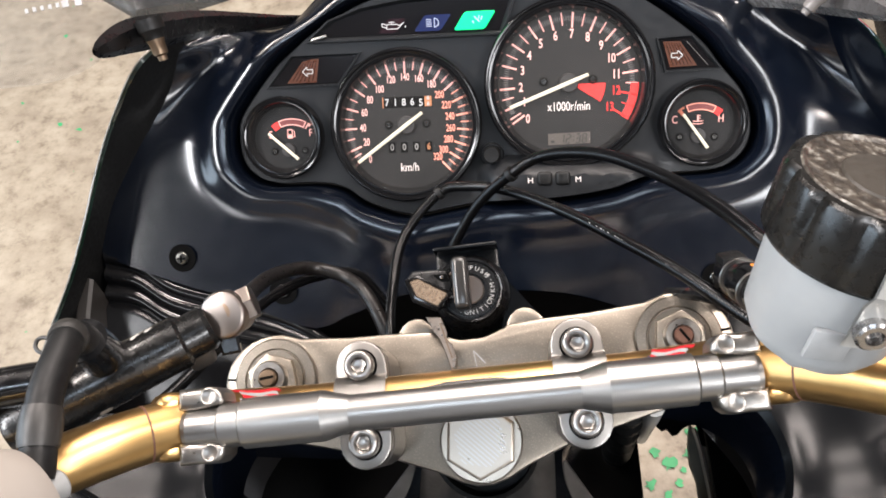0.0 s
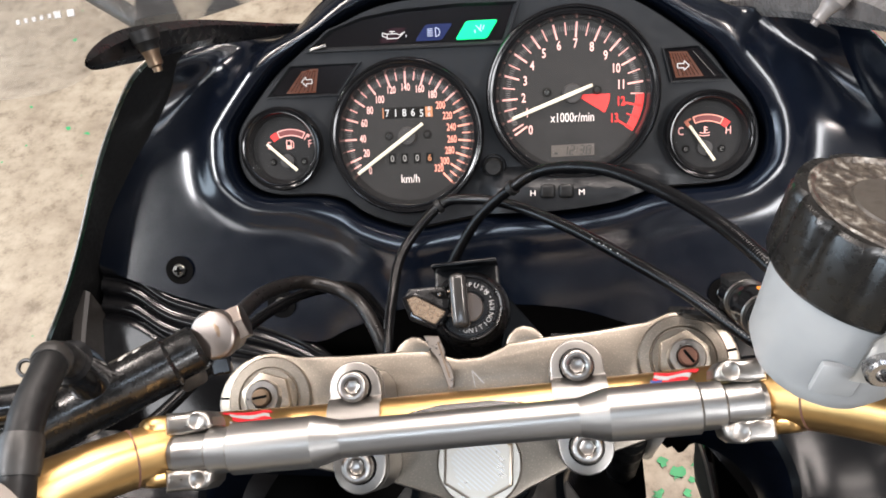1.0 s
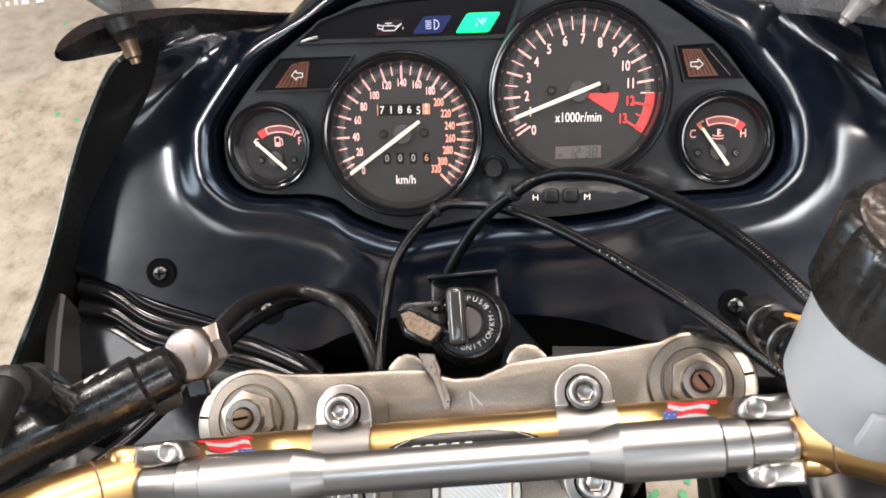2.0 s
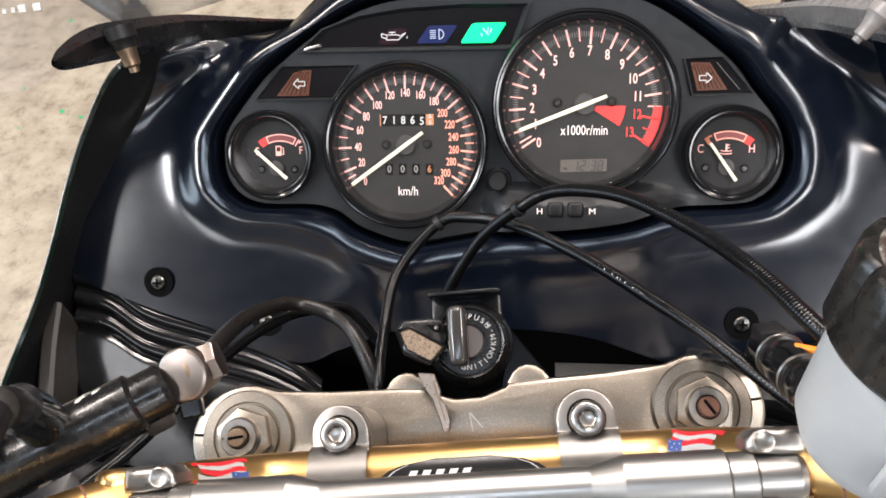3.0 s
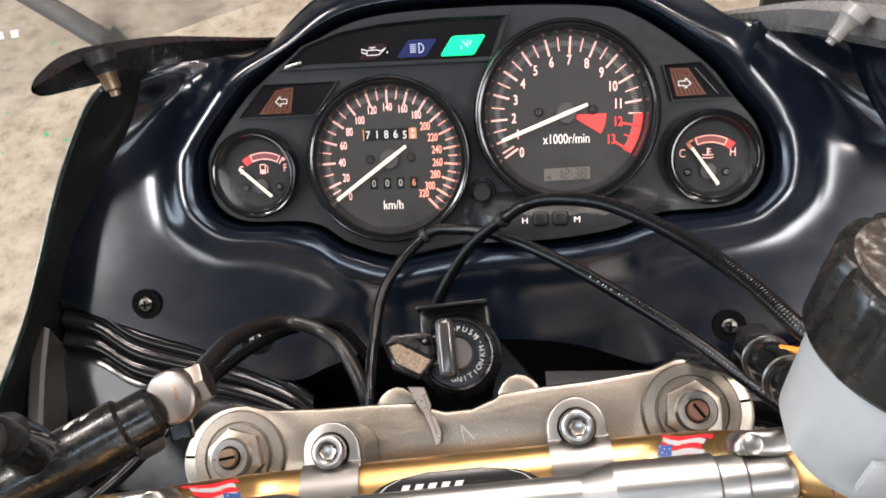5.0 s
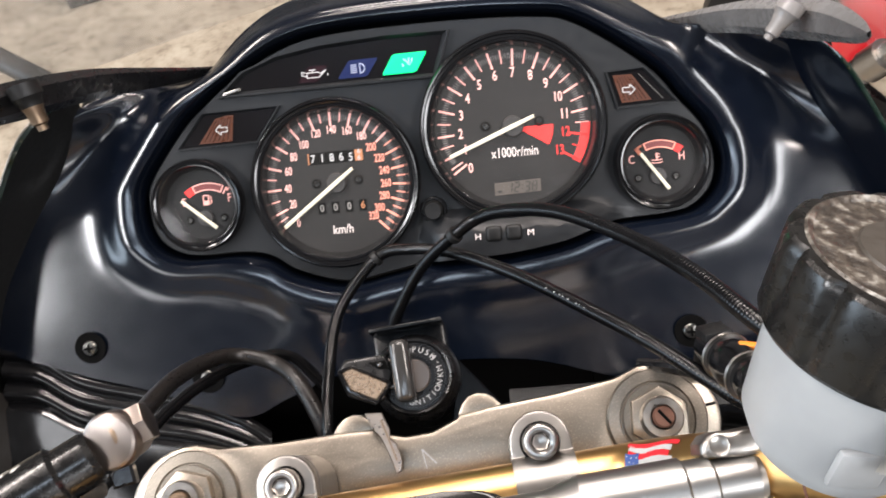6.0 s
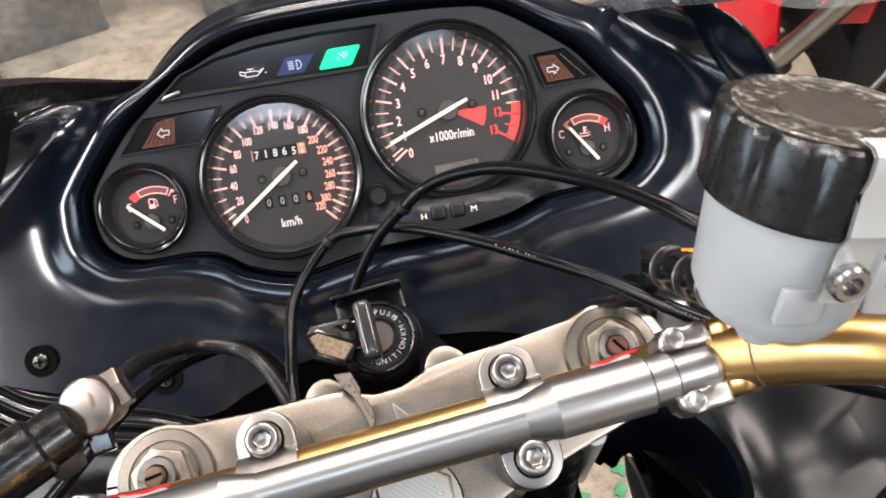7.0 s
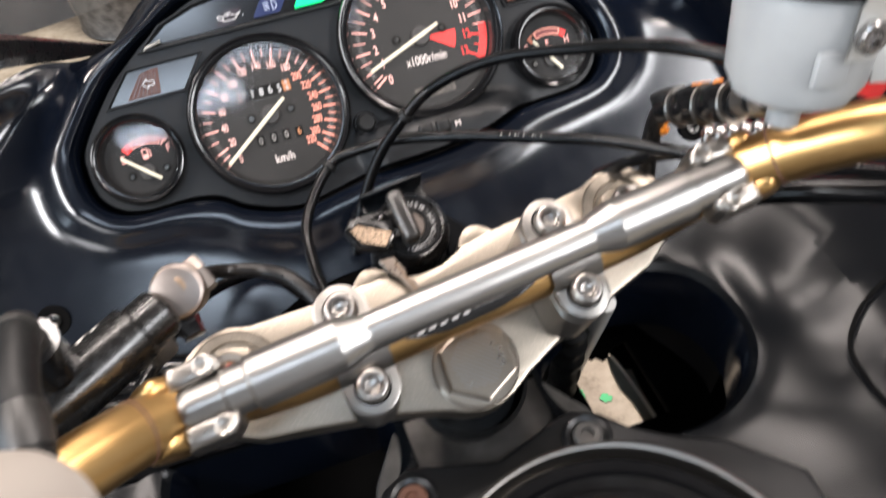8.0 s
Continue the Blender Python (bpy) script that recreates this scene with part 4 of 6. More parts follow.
def cowl():
    ins = spline([(*p, 0) for p in OPENING], 8, True)
    outs = spline([(*p, 0) for p in COWL_EDGE], 8, True)
    rows = []
    near = (0.0026, 0.0034, 0.0045, 0.006, 0.008, 0.0105, 0.013, 0.016, 0.019, 0.023)
    for d in near:
        rows.append([cowl_point(a, b, min(d, (b - a).length * 0.9), (b - a).length) for a, b in zip(ins, outs)])
    for k in range(1, 41):
        row = []
        for a, b in zip(ins, outs):
            L = (b - a).length
            row.append(cowl_point(a, b, 0.023 + (L - 0.023) * k / 40 if L > 0.026 else 0.023 + (0.003 * k / 40), max(L, 0.026)))
        rows.append(row)
    n = len(ins)
    for _ in range(3):
        old = [[q.copy() for q in row] for row in rows]
        for i in range(11, len(rows) - 1):
            for k in range(n):
                mean = (old[i - 1][k] + old[i + 1][k] + old[i][k - 1] + old[i][(k + 1) % n]) / 4
                rows[i][k] = old[i][k].lerp(mean, 0.5)
    edge = rows[-1]
    for down, out in ((0.003, 0.0015), (0.010, 0.0015), (0.05, 0.001)):
        rows.append([q + Vector((0, 0, -down)) + (b - a).normalized() * out for q, a, b in zip(edge, ins, outs)])
    rows.insert(0, [q + Vector((0, 0, -0.02)) for q in rows[0]])
    bm = sheet([[DASH @ q for q in row] for row in rows], True)
    ob = thing("inner_cowl", (0, 0.2, 0.9), "glossy black plastic inner cowl round the instrument cluster", "fairing panel", COCKPIT)
    part("shell", bm, COWL, ob)
    # added near-black sheets stand for the shade under the base of the windscreen
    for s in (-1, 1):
        part("nose_shade", block((0.180, 0.16, 0.004), pose(s * 0.162, 0.295, 0.962, 4, 0, 0), 0.001), VOID, ob, "added near-black sheet standing for the shade in the nose")
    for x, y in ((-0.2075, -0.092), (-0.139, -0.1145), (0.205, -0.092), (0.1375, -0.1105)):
        m = DASH @ shift(x, y, -0.14 * y + 0.0008)
        # a near-black disc on the surface stands for the shaded screw well
        cup = part("screw_recess", lathe([(0.0094, 0.0004), (0.0091, 0.0010), (0.0076, 0.0009), (0, 0.0008)], m, 28), VOID, ob)
        part("screw_head", lathe([(0.0046, 0.0006), (0.0046, 0.0018), (0.0038, 0.0026), (0.0012, 0.0029), (0.0009, 0.0015), (0, 0.0015)], m, 20), GUNMETAL, cup, "dark steel cross head screw")
        part("screw_slot", joined(block((0.0052, 0.0011, 0.0012), m @ shift(0, 0, 0.0026), 0), block((0.0011, 0.0052, 0.0012), m @ shift(0, 0, 0.0026), 0)), VOID, cup)


cowl()


def bellows(s):
    """The ribbed duct below the cowl on one side."""
    ob = thing("ribbed_duct", (s * 0.2, 0.12, 0.88), "black ribbed plastic air duct under the cowl", "air duct", COCKPIT)
    lead = spline([(0.264, -0.084, 0.0105), (0.242, -0.090, 0.0115), (0.217, -0.1065, 0.0135), (0.182, -0.1170, 0.0145), (0.148, -0.1265, 0.0160), (0.122, -0.1385, 0.0175), (0.106, -0.150, 0.019)], 10)
    rows = []
    steps = 96
    for k in range(steps + 1):
        d = 0.13 * k / steps
        if d < 0.0384:
            rib = 0.0046 * math.sin(math.pi * (d / 0.0128 % 1.0)) ** 0.8 - 0.0035
        else:
            rib = -0.0035 + 0.004 * smooth_step(0.0384, 0.0424, d)
        narrow = 1 - 0.35 * smooth_step(0.03, 0.13, d)
        rows.append([DASH @ Vector((s * (0.262 - (0.262 - p.x) * narrow), p.y - 0.98 * (min(d, 0.0384) * (1 - 0.45 * i / len(lead)) + max(0.0, d - 0.0384)), p.z + rib * (1 - 0.4 * i / len(lead)) + 0.1 * d)) for i, p in enumerate(lead)])
    part("ribbed_skin", sheet(rows), BEZEL, ob)
    post = spline([(s * 0.2655, 0.138, 0.944), (s * 0.2645, 0.110, 0.932), (s * 0.261, 0.07, 0.913), (s * 0.255, 0.01, 0.885)], 6)
    part("edge_rail", sheet([[q + Vector((s * dx, 0, dz)) for q in post] for dx, dz in ((-0.004, -0.03), (-0.004, 0), (-0.002, 0.002), (0.004, 0.002), (0.006, 0), (0.006, -0.03))]), RAIL, ob, "dull brown-grey edge rail")


bellows(-1)
bellows(1)


def outer_fairing(s):
    """The painted outer skin on one side: a rolled edge with an inner wall and a flank."""
    edge = spline([(-0.200, 0.262, 1.047), (-0.216, 0.226, 1.050), (-0.234, 0.203, 1.029), (-0.250, 0.182, 1.003), (-0.259, 0.155, 0.982), (-0.268, 0.125, 0.963), (-0.282, 0.075, 0.94), (-0.296, 0.02, 0.905), (-0.315, -0.06, 0.85), (-0.33, -0.14, 0.78)], 8)
    if s < 0:
        edge = [p + Vector((0.0045, 0, 0)) for p in edge]
    rows = []
    for dx, dz in ((-0.030, -0.2), (-0.014, -0.06), (-0.002, -0.012), (0.0, -0.002), (-0.001, 0.0), (-0.003, -0.0012), (-0.006, -0.012), (-0.028, -0.07), (-0.06, -0.2), (-0.08, -0.42)):
        rows.append([Vector((-s * (p.x + dx) if s > 0 else p.x + dx, p.y, p.z + dz)) for p in edge])
    sf = thing("side_fairing", (s * 0.3, 0.1, 0.6), "glossy black-green painted outer fairing with a thin pale edge", "fairing panel", COCKPIT)
    part("skin", sheet(rows[3:]), DARK_GREEN, sf)
    if s < 0:
        part("inner_skin", sheet(rows[:4]), RUBBER, sf, "dull black inner side")
    else:
        slope = [[Vector((-(p.x + dx), p.y, p.z + dz)) for p in edge] for dx, dz in ((-0.030, -0.2), (-0.016, -0.07), (-0.010, -0.040), (-0.005, -0.020), (-0.001, -0.006), (0.0008, -0.0012), (0.0006, -0.0002), (0.0, -0.002))]
        part("inner_skin", sheet(slope), COWL, sf, "glossy black inner flank")
    lip = [Vector((-s * (p.x - 0.0006) if s > 0 else p.x - 0.0006, p.y, p.z + 0.0012)) for p in edge]
    if s < 0:
        part("edge_bead", sweep(lip, 0.0005, 8), CAST, sf, "thin pale bead along the edge")


outer_fairing(-1)
outer_fairing(1)


def windscreen():
    ws = thing("windscreen", (0, 0.38, 1.0), "clear slightly dusty plastic windscreen with a black base trim", "windscreen", COCKPIT)
    half_base = [(0, 0.42, 1.0), (-0.07, 0.405, 1.006), (-0.145, 0.34, 1.026), (-0.178, 0.26, 1.062), (-0.190, 0.200, 1.093), (-0.200, 0.162, 1.098), (-0.215, 0.142, 1.105), (-0.240, 0.127, 1.116), (-0.28, 0.112, 1.136)]
    half_top = [(0, 0.20, 1.29), (-0.07, 0.195, 1.285), (-0.125, 0.17, 1.268), (-0.150, 0.155, 1.258), (-0.165, 0.14, 1.245), (-0.185, 0.125, 1.225), (-0.205, 0.112, 1.205), (-0.23, 0.10, 1.18), (-0.28, 0.095, 1.165)]
    base = [(-x, y, z) for x, y, z in half_base[:0:-1]] + half_base
    topc = [(-x, y, z) for x, y, z in half_top[:0:-1]] + half_top
    a, b = spline(base, 6), spline(topc, 6)
    rows = []
    for k in range(13):
        t = k / 12
        rows.append([p.lerp(q, t) + Vector((0, 0.035, 0.012)) * math.sin(math.pi * t) for p, q in zip(a, b)])
    pane = part("pane", sheet(rows), SCREEN, ws)
    pane.visible_shadow = False
    for s in (-1, 1):
        line = spline([(s * 0.189, 0.155, 1.113), (s * 0.1872, 0.1816, 1.1005), (s * 0.1818, 0.2033, 1.0882), (s * 0.1721, 0.2453, 1.062), (s * 0.1573, 0.2829, 1.035), (s * 0.1422, 0.3168, 1.011), (s * 0.12, 0.35, 0.99)], 8)
        n = len(line)
        trim_rows = []
        for dx, dy, dz in ((0, 0.003, 0.0085), (-0.002, -0.001, 0.0040), (-0.003, -0.003, -0.003), (-0.002, -0.003, -0.0085), (0.004, 0.003, -0.007), (0.005, 0.004, 0.003), (0, 0.003, 0.0085)):
            trim_rows.append([p + Vector((s * -dx, dy, dz)) * (0.12 + 0.95 * math.sin(math.pi * min(1, 0.02 + (i / (n - 1)) ** 0.62)) ** 1.0) for i, p in enumerate(line)])
        part("base_trim", sheet(trim_rows), SATIN if s < 0 else TRIM_GREY, ws, "black base trim of the windscreen")
        at = Vector((-0.175, 0.191, 1.097)) if s < 0 else Vector((0.171, 0.193, 1.099))
        m = look(at, at + (Vector((0.25, -0.55, -0.9)) if s < 0 else Vector((-0.75, -0.45, -0.9)))) @ Matrix.Scale(1.0 if s < 0 else 0.82, 4)
        stud = part("stud", lathe([(0.0052, 0.006), (0.0052, -0.004), (0.0044, -0.006), (0.0040, -0.012), (0.0026, -0.0130), (0.0024, -0.0155), (0, -0.016)], m, 20), BRASSY if s < 0 else STUD_PALE, ws, "tarnished brass screen stud" if s < 0 else "pale plastic screen stud")
        part("rubber_well", lathe([(0.0075, 0.007), (0.0075, 0.001), (0.0055, -0.002), (0.0053, -0.004)], m, 20), RUBBER if s < 0 else STUD_PALE, stud)
        part("mirror_stay", sweep(spline([(s * 0.196, 0.245, 1.064), (s * 0.235, 0.275, 1.064), (s * 0.285, 0.30, 1.082)], 5), 0.0065, 12), RUBBER, ws, "black mirror stay behind the screen")
    # sticker writing on the pane
    for k in range(7):
        wide, tall = (0.0017, 0.0022) if k < 5 else (0.0034, 0.0034)
        part("lettering_bar", block((wide, tall, 0.0006), pose(-0.216 + 0.0030 * k + (0.0030 if k > 5 else 0), 0.162 + 0.0018 * k, 1.1335 - 0.0006 * k, 40, 0, 12), 0), FLAG_WHITE, ws)


windscreen()


# ---- steering head ----
def stadium(x, f0, f1, r, n=10):
    return [(x + r * math.cos(math.pi * k / n), f1 + r * math.sin(math.pi * k / n)) for k in range(n + 1)] + [(x + r * math.cos(math.pi + math.pi * k / n), f0 + r * math.sin(math.pi + math.pi * k / n)) for k in range(n + 1)]


def socket_bolt(name, m, parent, r=0.0068, h=0.0068):
    """A socket head bolt: rounded rim, flat ring, cone and a sunk hexagon."""
    b = part(name, lathe([(r, 0), (r, h - 0.0016), (r - 0.0003, h - 0.0008), (r - 0.0009, h - 0.0002), (r - 0.0015, h), (r * 0.66, h - 0.0001), (r * 0.54, h - 0.0008)], m, 36), BOLT, parent, "stainless socket head bolt")
    part("counterbore", lathe([(r * 1.13, 0.0), (r * 1.13, 0.0003), (r * 0.98, 0.0003)], m, 32), VOID, b, "dark gap round the bolt head")
    part("hex_socket", joined(lathe([(r * 0.56, h - 0.0007), (r * 0.50, h - 0.0012)], m, 36), lathe([(r * 0.50, h - 0.0012), (r * 0.46, h - 0.0036), (0.0, h - 0.0046)], m, 6)), BOLT, b)
    return b


def triple_clamp():
    tc = thing("triple_clamp", STEER @ Vector((0, 0.02, -0.03)), "bare machined aluminium upper triple clamp", "triple clamp", COCKPIT)
    arc = [(0.102 + 0.0275 * math.cos(radians(a)), 0.0395 + 0.0245 * math.sin(radians(a))) for a in range(-70, 100, 12)]
    right = [(0.012, -0.0185), (0.0225, -0.013), (0.0420, -0.0055), (0.0826, 0.0050), (0.101, 0.0095)] + arc[1:] + [(0.088, 0.0605), (0.062, 0.0585), (0.0410, 0.0580), (0.0360, 0.0579), (0.0190, 0.0568), (0.0172, 0.0552)]
    left = [(-x, y) for x, y in right][::-1]
    middle_low = [(-0.004, -0.0210), (0.004, -0.0210)]
    outline = right + [(0.006, 0.0515), (-0.006, 0.0515)] + left + middle_low
    part("plate", prism(outline, -0.030, -0.006, STEER, 0.0022, 2), MACHINED, tc)
    for s in (-1, 1):
        ear = [(0.0375, 0.0540), (0.0375, 0.0585), (0.0352, 0.0616), (0.0320, 0.0640), (0.0280, 0.0650), (0.0240, 0.0642), (0.0207, 0.0614), (0.0184, 0.0575), (0.0184, 0.0540)]
        ear = [(s * x, y) for x, y in ear]
        part("ear", prism(ear if s < 0 else ear[::-1], -0.029, -0.0092, STEER, 0.0014, 2), MACHINED, tc, "lower rounded ear beside the ignition switch")
    # scratch marks on the plate
    part("scratch", flat([bar_between((0.0005, 0.045), (0.006, 0.038), 0.0005), bar_between((0.0005, 0.045), (0.0015, 0.0365), 0.0004)], STEER, -0.0057), FLAG_WHITE, tc, "bright scratches in the machined face")
    for s in (-1, 1):
        m = STEER @ shift(s * 0.102, 0.0405, -0.006)
        fc = part("fork_cap", lathe([(0.0212, -0.001), (0.0212, 0.0012), (0.0205, 0.002), (0.0160, 0.0022), (0.0155, 0.0014), (0.0150, 0.0014), (0.0146, 0.0030), (0.0, 0.0030)], m, 56), MACHINED, tc, "turned aluminium fork cap")
        part("fork_nut", prism(ring_poly(0.0134, 6, 0.35 * s), 0.0028, 0.0082, m, 0.0010, 2), MACHINED, fc)
        part("adjuster_collar", lathe([(0.0088, 0.008), (0.0088, 0.0125), (0.0080, 0.0138), (0.0052, 0.0138), (0.0048, 0.013)], m, 32), SILVER, fc)
        part("adjuster_screw", lathe([(0.0044, 0.012), (0.0044, 0.0160), (0.0038, 0.0168), (0, 0.0168)], m, 24), RUST if s > 0 else BRASSY, fc, "brown slotted damping adjuster")
        part("pinch_slot", block((0.0012, 0.010, 0.0015), STEER @ shift(s * 0.1228, 0.0425, -0.0063) @ Matrix.Rotation(radians(90 + s * 5), 4, "Z"), 0), VOID, tc)
        part("screw_slot", block((0.0012, 0.0070, 0.0012), m @ shift(0, 0, 0.0167) @ Matrix.Rotation(radians(32 if s > 0 else -84), 4, "Z"), 0), VOID, fc)
    # stem nut
    m = STEER @ shift(0.0, 0.0005, -0.006)
    nut = part("stem_nut", joined(lathe([(0.0205, -0.001), (0.0205, 0.0018), (0.0196, 0.0026), (0.0, 0.0026)], m, 48), prism(ring_poly(0.0186, 6, radians(24)), 0.0024, 0.0105, m, 0.0014, 2)), NUT, tc, "polished hexagonal stem nut", sharp=18)
    rings = bmesh.new()
    for k in range(-7, 8):
        half_run = min(0.0128, 1.7 * (0.0138 - abs(k) * 0.0018)) * 0.9
        poly = [((x + y) * 0.7071, (y - x) * 0.7071) for x, y in bar_between((-half_run, k * 0.0018), (half_run, k * 0.0018), 0.0005)]
        rings.faces.new([rings.verts.new(m @ Vector((x, y, 0.01075))) for x, y in poly])
    tagged(part("cut_grain", rings, BOLT, nut), kind="stuff")
    # legs and stem below
    for s in (-1, 1):
        part("fork_tube", lathe([(0.0215, -0.03), (0.0215, -0.82), (0.0, -0.82)], STEER @ shift(s * 0.102, 0.0405), 32), STEEL, tc, "dark shaded fork tube")
    part("brake_pipe", sweep(spline([(0.0915, 0.048, 0.940), (0.0955, 0.062, 0.902), (0.1015, 0.086, 0.836), (0.1085, 0.113, 0.760)], 6), 0.0055, 16), PALE_ALLOY, tc, "pale metal pipe beside the fork")
    hub = STEER @ shift(0, 0.0405, -0.80) @ Matrix.Rotation(radians(90), 4, "Y")
    hub.translation.z = 0.30
    tyre = part("front_tyre", lathe([(0.212, -0.045), (0.27, -0.06), (0.29, -0.045), (0.302, 0), (0.29, 0.045), (0.27, 0.06), (0.212, 0.045)], hub @ Matrix.Scale(1 / 0.966, 4), 56, True), RUBBER, tc, "black front tyre")
    part("rim", lathe([(0.19, -0.045), (0.22, -0.05), (0.22, 0.05), (0.19, 0.045)], hub, 48, True), SATIN, tyre)
    part("axle", lathe([(0.0, -0.13), (0.012, -0.13), (0.012, 0.13), (0.0, 0.13)], hub, 24), STEEL, tyre)
    part("stem_cover", lathe([(0.026, -0.031), (0.0285, -0.036), (0.0285, -0.058), (0.026, -0.062), (0.0, -0.062)], STEER @ shift(0, -0.002), 40), RUBBER, tc, "black steering head cover")


triple_clamp()


def handlebar():
    hb = thing("handlebar", STEER @ Vector((0, 0.0218, 0.02)), "gold anodised motorcycle handlebar with a silver crossbar", "handlebar", COCKPIT)
    half = [(0.0, 0.0218, 0.031), (0.04, 0.0218, 0.031), (0.074, 0.0218, 0.0318), (0.090, 0.0217, 0.041), (0.103, 0.0210, 0.0575), (0.115, 0.0192, 0.0715), (0.128, 0.0160, 0.0830), (0.142, 0.0110, 0.0950), (0.158, 0.0045, 0.1060), (0.182, -0.0060, 0.1140), (0.22, -0.0230, 0.1165), (0.27, -0.047, 0.116), (0.34, -0.080, 0.113)]
    path = spline([(-x, y, z) for x, y, z in half[:0:-1]] + half, 8)
    radii = 0.0111
    part("tube", sweep(path, radii, 28, STEER), GOLD, hb)
    prof = [(0.0, -0.113), (0.0070, -0.113), (0.0076, -0.111), (0.0076, -0.0985), (0.0088, -0.0975), (0.0088, -0.0895), (0.0100, -0.0885), (0.0100, -0.0560), (0.0098, -0.0552), (0.0074, -0.0462), (0.0072, -0.0452)]
    prof = prof + [(r, -z) for r, z in prof[::-1]]
    cross = STEER @ shift(0, 0.0165, 0.0805) @ Matrix.Rotation(radians(90), 4, "Y")
    part("crossbar", lathe(prof, cross, 56), TURNED, hb, "turned aluminium crossbar with tapered steps", sharp=11)
    for s in (-1, 1):
        # crossbar clamp: two jaws over and under the crossbar end
        cm = STEER @ shift(s * 0.1055, 0.0172, 0.0775)
        lobe = []
        for q in (-1, 1):
            jaw_line = [(s * x, q * f) for x, f in ((-0.0102, 0.0090), (-0.0096, 0.0122), (-0.0070, 0.0146), (-0.0034, 0.0152), (0.0010, 0.0148), (0.0090, 0.0150), (0.0092, 0.0064), (0.0020, 0.0062), (-0.0040, 0.0070), (-0.0086, 0.0076))]
            if s * q > 0:
                jaw_line = jaw_line[::-1]
            lobe.append(prism(jaw_line, -0.0082, 0.0082, cm, 0.0024, 3))
            lobe.append(lathe([(0.0036, 0.0080), (0.0036, 0.0084), (0.0031, 0.0086), (0.0026, 0.0083), (0.0, 0.0083)], cm @ shift(-s * 0.0040, q * 0.0110, 0), 20))
        part("crossbar_clamp", joined(*lobe), SILVER, hb, "silver split clamp at the crossbar end")
        wing = [block((0.019, 0.0088, 0.0185), STEER @ shift(s * 0.1195, 0.0180 + q * 0.0094, 0.0745) @ Matrix.Rotation(radians(-s * 38), 4, "Y"), 0.0042, 3) for q in (-1, 1)]
        part("gold_cheek", joined(*wing), GOLD, hb, "gold cheeks gripping the crossbar end")
        part("seam_ring", sweep([STEER @ Vector((s * 0.1286, 0.01585, 0.0835)), STEER @ Vector((s * 0.1292, 0.0157, 0.0840))], 0.01128, 28), RUST, hb)
        # bar mounts
        mount = part("bar_mount", prism(stadium(s * 0.0492, 0.0046, 0.0390, 0.0118), -0.006, 0.0285, STEER, 0.001, 1), CAST, hb, "aluminium riser under the bar")
        cap_rows = []
        for k in range(25):
            a = math.pi * k / 24
            f, z = 0.0218 + 0.0138 * math.cos(a), 0.031 + 0.0138 * math.sin(a)
            cap_rows.append([STEER @ Vector((s * 0.0492 + x, f, max(z, 0.036))) for x in (-0.0118, -0.0108, 0.0108, 0.0118)])
        part("clamp_bridge", sheet(cap_rows), CAST, mount)
        part("clamp_cap", prism(stadium(s * 0.0492, 0.0046, 0.0390, 0.0118), 0.0292, 0.0362, STEER, 0.0012, 2), CAST, mount, "satin silver bar clamp cap")
        for f in (0.0046, 0.0390):
            socket_bolt("clamp_bolt", STEER @ shift(s * 0.0492, f, 0.0364), mount)
    # tube stickers
    for s in (-1, 1):
        x0, x1 = (0.0835, 0.1005) if s > 0 else (-0.1040, -0.0895)

        def on_tube(x, a, r):
            k = min(range(len(path)), key=lambda i: abs(path[i].x - x))
            q, along = path[k], (path[k + 1] - path[k - 1]).normalized()
            q = q + along * ((x - q.x) / along.x)
            up = along.cross(Vector((0, 1, 0))).normalized()
            return STEER @ (q + Vector((0, 1, 0)) * r * math.cos(radians(a)) + up * r * math.sin(radians(a)))
        for k in range(6):
            rows = [[on_tube(x0 + (x1 - x0) * u / 6 + 0.0015 * math.sin(0.5 * u + k), a + 7 * math.sin(0.9 * u) + 2.5 * u, 0.01175) for u in range(7)] for a in (20 + 11 * k, 20 + 11 * (k + 1))]
            part("sticker_stripe", sheet(rows), FLAG_RED if k % 2 == 0 else FLAG_WHITE, hb)
        rows = [[on_tube((x0 + u * 0.0014) if s > 0 else (x1 - 0.0065 + u * 0.0015), a + 5 * math.sin(0.6 * u) + (0 if s > 0 else 10), 0.01190) for u in range(5)] for a in (48, 56, 64, 72, 80)]
        part("sticker_canton", sheet(rows), FLAG_BLUE, hb)
        for u, a in ((0.8, 53), (2.2, 55), (3.5, 56), (1.5, 63), (2.9, 65), (0.8, 71), (2.2, 73), (3.5, 75)):
            xs = (x0 + u * 0.0014) if s > 0 else (x1 - 0.0065 + u * 0.0015)
            at = a + 5 * math.sin(0.6 * u) + (0 if s > 0 else 10)
            part("sticker_star", sheet([[on_tube(xs + d, at + e, 0.01198) for d in (-0.00022, 0.00022)] for e in (-1.3, 1.3)]), FLAG_WHITE, hb)
    rows = []
    for i in range(9):
        a = 60 + 82 * i / 8
        wide = 0.032 * math.sqrt(max(0.0, 1 - ((i - 4) / 4.2) ** 2)) + 0.001
        rows.append([STEER @ Vector((wide * (u / 4 - 1), 0.0218 + 0.01175 * math.cos(radians(a)), 0.031 + 0.01175 * math.sin(radians(a)))) for u in range(9)])
    part("logo_patch", sheet(rows), STICKER_BLACK, hb, "black oval sticker on the bar")
